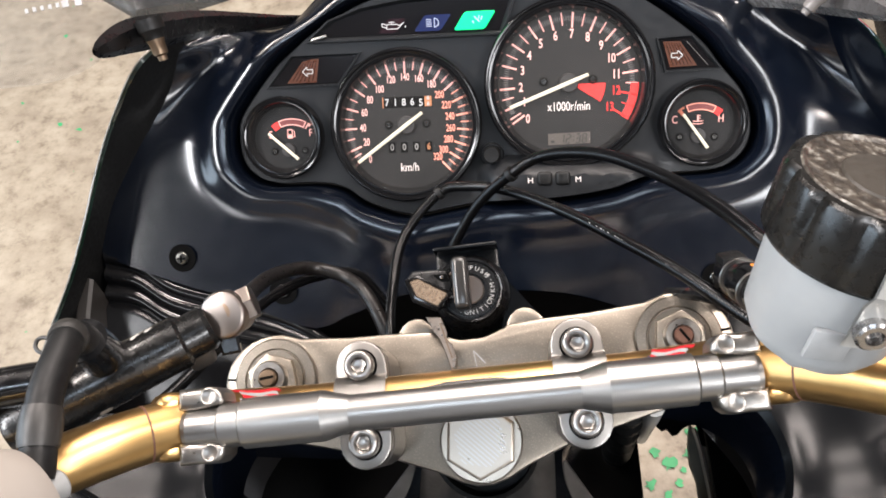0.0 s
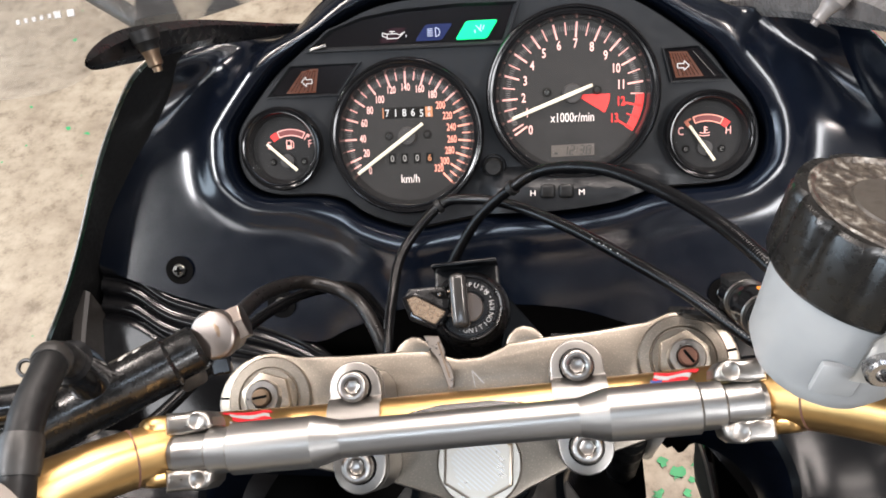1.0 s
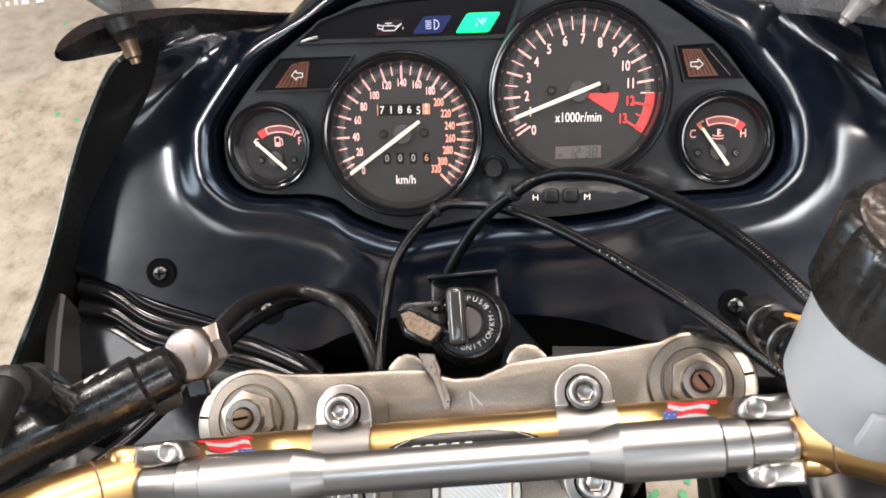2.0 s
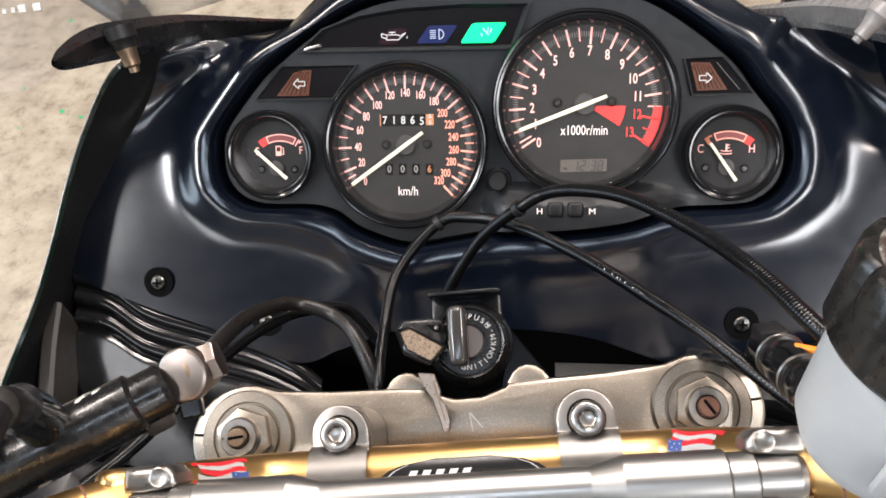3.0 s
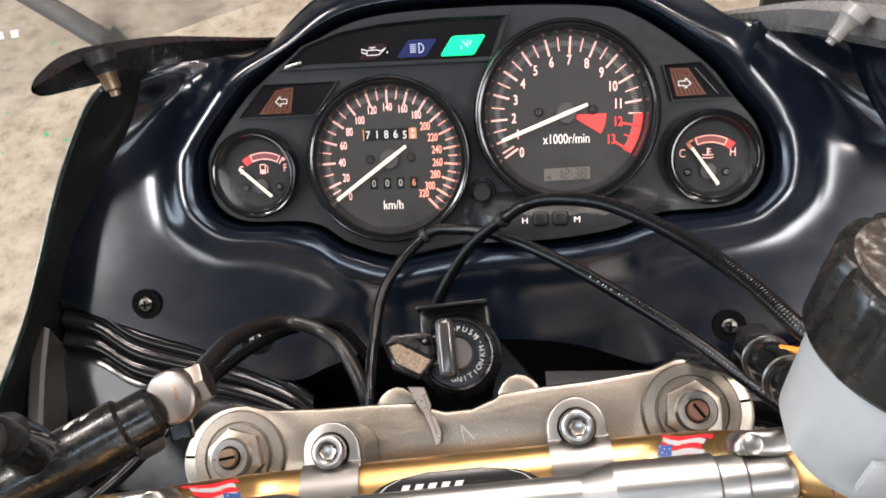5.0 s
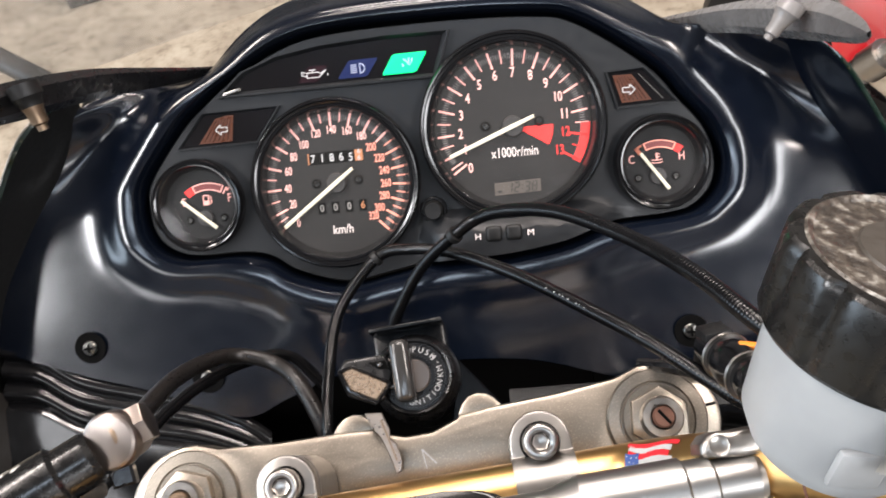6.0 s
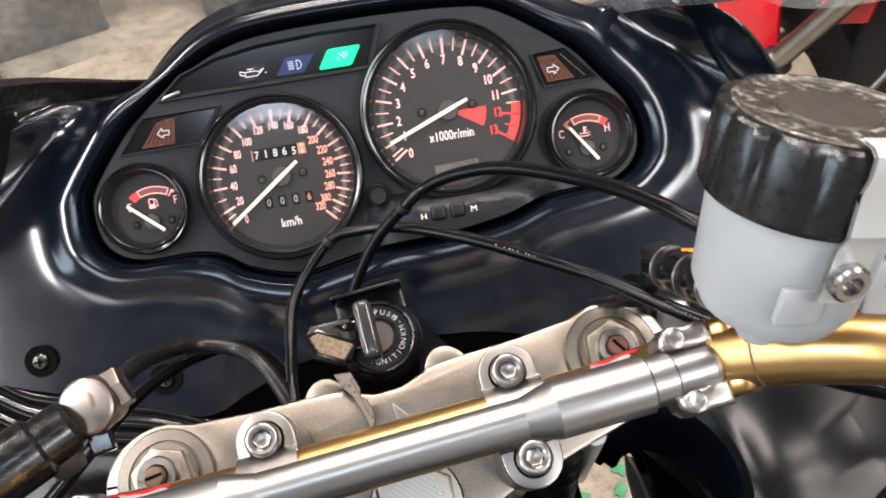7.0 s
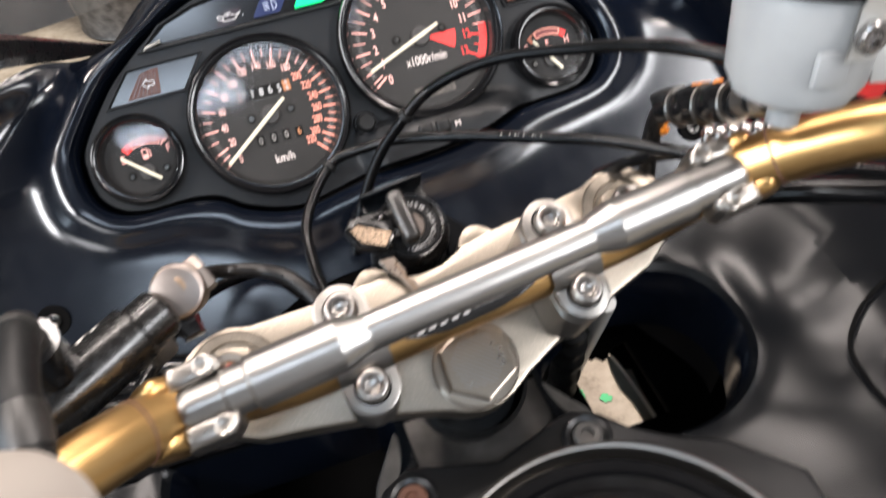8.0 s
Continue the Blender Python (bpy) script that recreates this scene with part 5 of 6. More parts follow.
    for side in (-1, 1):
        line = []
        for i in range(1, 8):
            a = 60 + 82 * i / 8
            wide = 0.92 * (0.032 * math.sqrt(max(0.0, 1 - ((i - 4) / 4.2) ** 2)) + 0.001)
            line.append([STEER @ Vector((side * (wide + d), 0.0218 + 0.01185 * math.cos(radians(a)), 0.031 + 0.01185 * math.sin(radians(a)))) for d in (0, -0.0007)])
        part("logo_rim", sheet(line), FLAG_WHITE, hb, "thin pale rim of the oval sticker")
    for k in range(9):
        x = -0.0215 + (0.0052 * k if k < 5 else 0.0262 + 0.0036 * (k - 5))
        tall = (82, 92, 102, 112, 122) if k < 5 else (94, 102, 110, 118)
        lean = 0.0022
        rows = [[STEER @ Vector((x + dx + lean * (94 - a) / 20, 0.0218 + 0.01190 * math.cos(radians(a)), 0.031 + 0.01190 * math.sin(radians(a)))) for dx in (0, 0.0030 if k < 5 else 0.0018)] for a in tall]
        part("logo_bar", sheet(rows), PRINT_GREY, hb)


handlebar()


def ignition():
    ig = thing("ignition_switch", STEER @ Vector((0.002, 0.076, -0.06)), "black ignition switch with white ring lettering and a key in it", "ignition switch", COCKPIT)
    m = STEER @ shift(0.0016, 0.0774, -0.012)
    part("barrel", lathe([(0.0205, -0.06), (0.0205, -0.010), (0.0195, -0.006), (0.0180, -0.004), (0.0178, -0.0015), (0.0168, 0.0), (0.0158, -0.0004), (0.0152, -0.0016), (0.0, -0.0016)], m, 48), SATIN, ig)
    part("lock_face", lathe([(0.0074, -0.0017), (0.0074, -0.0004), (0.0069, 0.0001), (0.0, 0.0001)], m, 32), BANJO, ig, "dull steel lock face")
    for text, a0, step, flip in (("IGNITION", 208, -13.5, 180), ("KM-S", 97, -14, 180), ("PUSH", 8, 15, 0)):
        for i, ch in enumerate(text):
            a = a0 + step * i
            part("letter", words(ch, 0.0036, m @ Matrix.Rotation(-radians(a), 4, "Z") @ shift(0, 0.0119, -0.0012) @ Matrix.Rotation(radians(flip), 4, "Z")), PRINT_GREY, ig)
    for r in (0.0142, 0.0096):
        part("face_ring", lathe([(r, -0.0017), (r, -0.0006), (r - 0.0006, -0.0006), (r - 0.0006, -0.0017)], m, 48), SATIN, ig)
    part("mount_box", block((0.034, 0.026, 0.03), m @ shift(-0.0005, 0.0130, -0.024), 0.002), INNER, ig)
    part("mount_plate", block((0.034, 0.002, 0.022), m @ shift(-0.0005, 0.0232, -0.009), 0.0008), INNER, ig)
    lug = prism([(0.012, -0.024), (0.036, -0.030), (0.040, -0.022), (0.020, 0.006)], -0.020, -0.014, m, 0.001, 1)
    part("mount_lug", lug, INNER, ig)
    key = thing("key", m @ Vector((0, 0, 0.001)), "smoked plastic ignition key standing in the lock", "key", COCKPIT)
    part("grip", block((0.0085, 0.027, 0.016), m @ shift(-0.0035, 0.0015, 0.010), 0.0028, 3), KEY_SMOKE, key)
    part("collar", block((0.006, 0.014, 0.004), m @ shift(-0.003, 0.001, 0.0015), 0.001), STEEL, key)
    fob = thing("key_fob", m @ Vector((-0.022, -0.004, 0.004)), "black framed key fob with a copper inlay, hanging on the key", "key", COCKPIT)
    fm = m @ Matrix.Rotation(radians(8), 4, "Y")
    poly = [(-0.0336, 0.0058), (-0.0296, 0.0108), (-0.0112, 0.0108), (-0.0092, 0.0018), (-0.0140, -0.0090), (-0.0192, -0.0104), (-0.0302, -0.0048)]
    part("body", prism(poly[::-1], 0.0020, 0.0080, fm, 0.0018, 3), SATIN, fob)
    inner = [(-0.0312, 0.0051), (-0.0270, 0.0064), (-0.0124, -0.0026), (-0.0182, -0.0084), (-0.0284, -0.0026)]
    frame_rows = [[fm @ Vector((x, y, z)) for x, y in grown(inner[::-1], by)] for by, z in ((0.0018, 0.0078), (0.0014, 0.0090), (0.0006, 0.0092), (0.0, 0.0084))]
    part("inlay_frame", sheet(frame_rows, True), BEZEL, fob, "glossy black raised frame of the fob")
    part("inlay", prism(inner[::-1], 0.0078, 0.0086, fm, 0.0002, 1), FOB, fob, "worn copper coloured inlay")
    slot = [(-0.0190, 0.0078), (-0.0120, 0.0078), (-0.0110, 0.0040), (-0.0150, 0.0042)]
    part("strap_slot", prism(slot[::-1], 0.0079, 0.0084, fm, 0.0), VOID, fob, "dark slot for the strap")
    part("strap_stud", lathe([(0.0011, 0.0082), (0.0010, 0.0094), (0.0005, 0.0098), (0, 0.0098)], fm @ shift(-0.0146, 0.0062), 14), STEEL, fob)
    part("key_ring", sweep([fm @ Vector((-0.010 + 0.006 * math.cos(a), 0.002 + 0.006 * math.sin(a), 0.006)) for a in [2 * math.pi * k / 20 for k in range(21)]], 0.0007, 8), STEEL, fob)
    spare = thing("spare_key", STEER @ Vector((-0.014, 0.055, -0.004)), "worn nickel key blade hanging over the triple clamp", "key", COCKPIT)
    blade = [(-0.0215, 0.064), (-0.0140, 0.063), (-0.0115, 0.055), (-0.0120, 0.0515), (-0.0095, 0.0490), (-0.0080, 0.0420), (-0.0088, 0.0375), (-0.0112, 0.0365), (-0.0125, 0.0420), (-0.0155, 0.0520), (-0.0190, 0.0570)]
    part("blade", prism(blade[::-1], -0.0022, -0.0006, STEER @ pose(0, 0, -0.001, 0, 0, 0), 0.0003, 1), KEY_STEEL, spare)
    part("groove", prism([(-0.0150, 0.0600), (-0.0142, 0.0600), (-0.0098, 0.0420), (-0.0106, 0.0420)][::-1], -0.0018, -0.0012, STEER, 0), BRASSY, spare)


ignition()


# ---- hydraulics and cables ----
def reservoir(name, foot, top, label, full, cup_mat=None):
    """A milky fluid cup with a ribbed black lid; foot and top: ends of its axis."""
    rs = thing(name, foot, label, "fluid reservoir", COCKPIT)
    foot, top = Vector(foot), Vector(top)
    up = (top - foot).normalized()
    across = (Vector((1, 0, 0)) - up * up.x).normalized()
    m = axes(across, up.cross(across), up, foot)
    H = (top - foot).length
    c = 0.62 * H
    part("cup", lathe([(0.0, 0.0), (0.012, 0.0), (0.0185, 0.003), (0.0222, 0.010), (0.0240, c), (0.0240, c + 0.006), (0, c + 0.006)], m, 64), cup_mat or CUP, rs, "milky white plastic cup")
    part("spout", lathe([(0.0055, 0.002), (0.0055, -0.008), (0.0045, -0.009), (0, -0.009)], m, 24), CUP, rs)
    # fluted lid
    bm = bmesh.new()
    seg = 120
    rings = []
    for r, z, cut in ((0.0262, c + 0.0005, 0), (0.0272, c + 0.002, 0.3), (0.0274, c + 0.010, 1), (0.0273, H - 0.003, 1), (0.0266, H - 0.0008, 1), (0.0256, H, 0.9), (0.0225, H + 0.0002, 0)):
        ring = []
        for k in range(seg):
            a = 2 * math.pi * k / seg
            rr = r - cut * 0.0018 * max(0.0, math.cos(12 * a)) ** 2
            ring.append(bm.verts.new(m @ Vector((rr * math.cos(a), rr * math.sin(a), z))))
        rings.append(ring)
    for a, b in zip(rings, rings[1:]):
        for k in range(seg):
            bm.faces.new((a[k], a[(k + 1) % seg], b[(k + 1) % seg], b[k]))
    bm.faces.new(rings[0][::-1])
    lid = part("lid", bm, LID, rs, "black fluted screw lid")
    part("lid_top", lathe([(0.0236, H + 0.0001), (0.0230, H + 0.0006), (0.0222, H + 0.0002), (0.0215, H - 0.0004), (0.0125, H - 0.0002)], m, 64), LID_TOP, lid, "dusty speckled lid top")
    part("lid_middle", lathe([(0.0126, H - 0.0003), (0.0120, H + 0.0004), (0.0, H + 0.0006)], m, 48), LID_MIDDLE, lid, "smooth brown middle of the lid")
    if full:
        # strap over the lid, facing the rider
        sm = m @ Matrix.Rotation(radians(full), 4, "Z")
        pts = [(0.0215, H + 0.0020), (0.0268, H + 0.0018), (0.0286, H + 0.0006), (0.0292, H - 0.004), (0.0280, H - 0.009), (0.0292, c + 0.004), (0.0268, c - 0.001), (0.0266, c - 0.016)]
        w = 0.0050
        rows = []
        for r, z in pts:
            rows.append([sm @ Vector((r, -w, z)), sm @ Vector((r, w, z))])
        strap_bm = sheet(rows)
        back = sheet([[q - (sm.to_3x3() @ Vector((0.0012, 0, 0.0008))) for q in row] for row in rows])
        strap = part("strap", joined(strap_bm, back), PALE_ALLOY, rs, "bent bright metal lid strap")
        bolt = lathe([(0.0050, 0), (0.0050, 0.0030), (0.0042, 0.0038), (0.0026, 0.0038), (0.0022, 0.0012), (0, 0.0012)], sm @ shift(0.0262, 0, c - 0.009) @ Matrix.Rotation(radians(90), 4, "Y"), 24)
        part("strap_bolt", bolt, STEEL, strap)
        part("moulded_pad", block((0.0025, 0.012, 0.011), sm @ shift(0.0222, -0.006, c - 0.020), 0.0010), CUP, rs)


reservoir("brake_fluid_reservoir", (0.1109, -0.0171, 1.1181), (0.1219, -0.002, 1.1763), "milky brake fluid cup with a dusty black lid, above the bar", -91)
reservoir("clutch_fluid_reservoir", (-0.139, -0.066, 1.103), (-0.173, -0.128, 1.147), "yellowed milky clutch fluid cup beside the bar", 0, CUP_AGED)


def clutch_cylinder():
    cl = thing("clutch_master_cylinder", (-0.14, 0.0, 1.06), "chipped black clutch master cylinder with a silver banjo bolt", "master cylinder", COCKPIT)
    a, b = Vector((-0.1125, 0.0225, 1.0676)), Vector((-0.185, -0.027, 1.067))
    d = (b - a).normalized()
    m = look(a, a - d)
    L = (b - a).length
    part("body", lathe([(0.0, 0.0), (0.0085, 0.0), (0.0098, 0.002), (0.0098, 0.012), (0.0116, 0.0135), (0.0118, L - 0.004), (0.0100, L), (0, L)], m, 32), CHIPPED, cl)
    part("collar", block((0.016, 0.012, 0.012), m @ shift(0.0, -0.010, 0.010), 0.003, 3), GREY_METAL, cl)
    part("inlet_boss", sweep(spline([(-0.1500, 0.001, 1.068), (-0.1485, 0.000, 1.084), (-0.147, -0.003, 1.098)], 5), [0.0088] * 11, 20), BLACK_PAINT, cl)
    bm_at = Vector((-0.1055, 0.0270, 1.0695))
    bm_m = look(bm_at, bm_at - Vector((-0.10, -0.60, 0.75)))
    banjo = part("banjo_fitting", joined(lathe([(0.0086, -0.010), (0.0094, -0.004), (0.0098, -0.001)], bm_m, 32), lathe([(0.0096, -0.0012), (0.0104, -0.0002), (0.0104, 0.0040), (0.0099, 0.0052), (0.0090, 0.0057), (0.0, 0.0066)], bm_m, 40)), BANJO, cl, "polished banjo fitting", sharp=18)
    m2 = look(Vector((-0.1000, 0.0310, 1.0695)), Vector((-0.1000, 0.0310, 1.0695)) - Vector((0.80, 0.35, 0.1)))
    part("washer", lathe([(0.0050, -0.0056), (0.0086, -0.0056), (0.0088, -0.0048), (0.0086, -0.0038), (0.0050, -0.0038)], m2, 28), BRASSY, banjo, "copper sealing washer")
    part("banjo_nut", prism(ring_poly(0.0078, 6), -0.004, 0.006, m2, 0.001, 2), BANJO, banjo)
    part("bracket", prism([(-0.004, -0.005), (0.004, -0.006), (0.005, 0.004), (-0.004, 0.005)], -0.003, 0.003, look(Vector((-0.107, 0.020, 1.058)), Vector((-0.107, 0.020, 1.058)) - Vector((0.2, -0.5, 0.8))), 0.001, 1), BLACK_PAINT, cl)
    hose = thing("reservoir_hose", (-0.14, -0.03, 1.1), "short black rubber hose with grey clips", "hose", COCKPIT)
    path = spline([(-0.147, -0.002, 1.094), (-0.1466, -0.006, 1.1065), (-0.1440, -0.016, 1.1120), (-0.1430, -0.036, 1.1130), (-0.140, -0.062, 1.106)], 8)
    part("rubber", sweep(path, 0.0061, 20), RUBBER, hose)
    for k in (11, 27):
        part("clip", sweep(path[k - 2:k + 3], [0.0066, 0.0072, 0.0072, 0.0072, 0.0066], 20), CLIP, hose, "dull grey spring clip")
    loop = [Vector((-0.1515, -0.0120, 1.1080)) + Vector((-0.0055 * u, 0.0012 * u + 0.0028 * v, 0.0006 * v)) for u, v in ((0, 1), (0.8, 1), (1.2, 0.6), (1.3, 0), (1.2, -0.6), (0.8, -1), (0, -1))]
    part("clip_ear", sweep(spline(loop, 4), 0.0008, 8), CLIP, hose, "bent wire end of the clip")
    perch = thing("lever_perch", (-0.2, -0.03, 1.07), "black lever perch with a brass pivot screw", "lever", COCKPIT)
    part("arm", sweep(spline([(-0.165, -0.010, 1.080), (-0.195, -0.020, 1.083), (-0.23, -0.045, 1.082)], 6), 0.0085, 16), BLACK_PAINT, perch)
    part("pivot_screw", lathe([(0.0045, 0), (0.0045, 0.003), (0.0035, 0.004), (0, 0.004)], pose(-0.196, -0.024, 1.094, -20), 20), BRASSY, perch)
    part("lever", sweep(spline([(-0.20, -0.010, 1.078), (-0.25, -0.012, 1.070), (-0.33, -0.05, 1.055)], 6), 0.007, 12), BLACK_PAINT, perch)


clutch_cylinder()


def cable(name, pts, r, mat, label, category="cable", sub=8):
    return single(name, sweep(spline(pts, sub), r, 14), mat, label, category, COCKPIT)


A_PTS = [(-0.050, 0.050, 0.950), (-0.0527, 0.074, 0.9741), (-0.0544, 0.1115, 0.9727), (-0.0502, 0.1423, 0.9765), (-0.0289, 0.1659, 0.989), (-0.0101, 0.1643, 0.996), (0.0136, 0.1514, 1.0054), (0.0442, 0.1237, 1.0182), (0.0702, 0.0931, 1.0314), (0.0921, 0.0645, 1.0437), (0.118, 0.031, 1.0524), (0.146, 0.000, 1.062), (0.19, -0.03, 1.062)]
B_PTS = [(-0.029, 0.130, 0.950), (-0.0183, 0.1397, 0.9758), (-0.0027, 0.1467, 1.002), (0.0157, 0.1465, 1.0247), (0.0297, 0.1456, 1.0374), (0.0465, 0.1331, 1.0535), (0.0641, 0.1165, 1.0668), (0.0849, 0.0864, 1.0832), (0.0988, 0.0554, 1.0995), (0.110, 0.027, 1.110), (0.128, 0.006, 1.108), (0.165, -0.012, 1.09)]
for nm, pts in (("throttle_cable", A_PTS), ("throttle_cable", B_PTS)):
    cb = thing(nm, pts[0], "black ribbed throttle cable with pale printed marks", "cable", COCKPIT)
    line = spline(pts, 48)
    fine = spline(pts, 96)
    part("sleeve", sweep(fine, [0.0030 + 0.00011 * (k % 4 < 2) for k in range(len(fine))], 14), CABLE, cb)
    k = 192 if pts is A_PTS else 144
    part("ferrule", sweep([line[k - 3], line[k], line[k + 3]], 0.0042, 16), RUBBER, cb)
    # printed marks along the upper side
    if pts is A_PTS:
        for j in range(357, 426, 3):
            if j % 15 == 0:
                continue
            a, b = line[j], line[j].lerp(line[j + 3], 0.55)
            lift = Vector((-0.1, -0.55, 0.8)).normalized() * 0.0031
            part("printed_mark", sweep([a + lift, b + lift], 0.0006, 6), PRINT_GREY, cb)

cable("clutch_hose", [(-0.098, 0.032, 1.070), (-0.1065, 0.0451, 1.0541), (-0.1115, 0.0789, 1.0227), (-0.1091, 0.1047, 0.996), (-0.1003, 0.1147, 0.9837), (-0.0823, 0.1113, 0.9794), (-0.0667, 0.0965, 0.9802), (-0.0540, 0.0723, 0.968), (-0.050, 0.05, 0.94)], 0.0039, HOSE, "black clutch hose arching from the banjo fitting", "hose")
cable("switch_wire", [(-0.162, 0.000, 1.018), (-0.1476, 0.0196, 1.0148), (-0.1299, 0.0502, 1.0115), (-0.1235, 0.075, 0.9997), (-0.1151, 0.0971, 0.9864), (-0.1019, 0.1176, 0.9713), (-0.0811, 0.129, 0.958), (-0.0643, 0.1194, 0.938)], 0.0031, CABLE, "thin black sheathed wire beside the clutch hose", "wire")
rib_line = spline([(0.074, 0.070, 0.955), (0.080, 0.068, 0.925), (0.083, 0.070, 0.88), (0.084, 0.084, 0.79)], 16)
single("ribbed_hose", sweep(rib_line, [0.0085 + 0.0022 * (k % 4 < 2) for k in range(len(rib_line))], 18), RUBBER, "black ribbed rubber hose beside the fork", "hose", COCKPIT)
cable("wiring_loom", [(0.132, 0.075, 0.955), (0.140, 0.055, 0.990), (0.155, 0.025, 1.020), (0.185, -0.003, 1.034), (0.23, -0.028, 1.036), (0.31, -0.062, 1.02)], 0.0062, CABLE, "black wiring loom running along the gold bar", "wire")


def brake_joint():
    bj = thing("brake_line_joint", (0.12, 0.045, 1.05), "black ribbed brake line boot with pale rings and orange ends", "brake line", COCKPIT)
    a, b = Vector((0.1066, 0.0380, 1.0774)), Vector((0.1125, 0.0010, 1.1045))
    way = (b - a).normalized()
    side = way.cross(Vector((0, 0, 1))).normalized()
    turned = axes(side, way.cross(side), way, a)
    part("boot", lathe([(0.0, -0.0070), (0.0058, -0.0070), (0.0066, -0.0062), (0.0068, 0.0030), (0.0072, 0.0042), (0.0072, 0.0062), (0.0080, 0.0090), (0.0084, 0.0125), (0.0082, 0.0165), (0.0070, 0.0205), (0.0070, 0.0235), (0.0078, 0.0260),
                        (0.0082, 0.0295), (0.0078, 0.0335), (0.0066, 0.0360), (0.0066, 0.0385), (0.0052, 0.0390), (0.0052, 0.0600), (0.0, 0.0600)], turned, 32), BEZEL, bj)
    for at in (0.0052, 0.0220, 0.0372):
        part("ring", lathe([(0.0066, at - 0.0007), (0.0083, at - 0.0007), (0.0086, at), (0.0083, at + 0.0007), (0.0066, at + 0.0007)], turned, 32), CAST, bj, "pale plastic ring")
    for at in (0.0440, 0.0535):
        part("ferrule", lathe([(0.0050, at - 0.0032), (0.0058, at - 0.0030), (0.0058, at + 0.0030), (0.0050, at + 0.0032)], turned, 24), CAST, bj)
    part("lug", block((0.010, 0.013, 0.010), turned @ shift(0, -0.001, -0.0035), 0.0012), RUBBER, bj)
    part("seal", sweep([Vector((0.1140, 0.0515, 1.0555)) + Vector((0.0032 * math.cos(q * 0.5), 0.0022 * math.cos(q * 0.5), 0.0036 * math.sin(q * 0.5))) for q in range(11)], 0.0015, 10), ORANGE, bj, "orange rubber seal")
    part("tab", block((0.0080, 0.0032, 0.0020), pose(0.1120, 0.0300, 1.0922, -24, 0, -12), 0.0008), ORANGE, bj)
    part("tab", block((0.0034, 0.0040, 0.0020), pose(0.1180, 0.0280, 1.0930, -30, 0, 20), 0.0008), ORANGE, bj)
    part("pipe", sweep(spline([tuple(a), (0.108, 0.050, 1.064), (0.114, 0.062, 1.030), (0.122, 0.070, 0.975)], 6), 0.0042, 14), HOSE, bj)
    part("guide", sweep(spline([(0.092, 0.072, 1.015), (0.102, 0.062, 1.028), (0.116, 0.050, 1.038), (0.140, 0.033, 1.045)], 6), 0.0030, 10), BLACK_PAINT, bj)
    sp_line = spline([(0.128, 0.042, 1.050), (0.150, 0.022, 1.062)], 30)
    part("spring", sweep(sp_line, [0.0044 + 0.0016 * abs(math.sin(k * math.pi / 5)) for k in range(len(sp_line))], 14), STEEL, bj, "bright coil spring")


brake_joint()


def bar_controls():
    pl = thing("reservoir_bracket", (0.16, -0.04, 1.11), "flat pale metal reservoir bracket with two round holes", "bracket", COCKPIT)
    part("plate", block((0.070, 0.0155, 0.003), pose(0.166, -0.0335, 1.1305, 62, 4, -14), 0.001), PALE_ALLOY, pl)
    for x in (-0.0290, -0.0203):
        part("hole", lathe([(0.0031, 0.0), (0.0031, 0.0019), (0, 0.0019)], pose(0.168, -0.033, 1.1315, 62, 4, -14) @ shift(x, 0, 0), 24), VOID, pl)
    gr = thing("switch_housing", STEER @ Vector((0.22, -0.02, 0.07)), "black switch housing clamped on the gold bar", "switch", COCKPIT)
    gm = STEER @ shift(0.1775, -0.0042, 0.1128) @ Matrix.Rotation(radians(-24), 4, "Z") @ Matrix.Rotation(radians(82), 4, "Y")
    part("shell", lathe([(0.0108, -0.021), (0.0132, -0.021), (0.0136, -0.020), (0.0136, -0.012), (0.0165, -0.011), (0.0180, -0.009), (0.0180, 0.025), (0.0165, 0.028), (0.0112, 0.028)], gm, 32), SATIN, gr)
    part("clamp_screw", lathe([(0.004, 0), (0.004, 0.003), (0, 0.003)], STEER @ shift(0.186, -0.0235, 0.120), 16), STEEL, gr)


bar_controls()


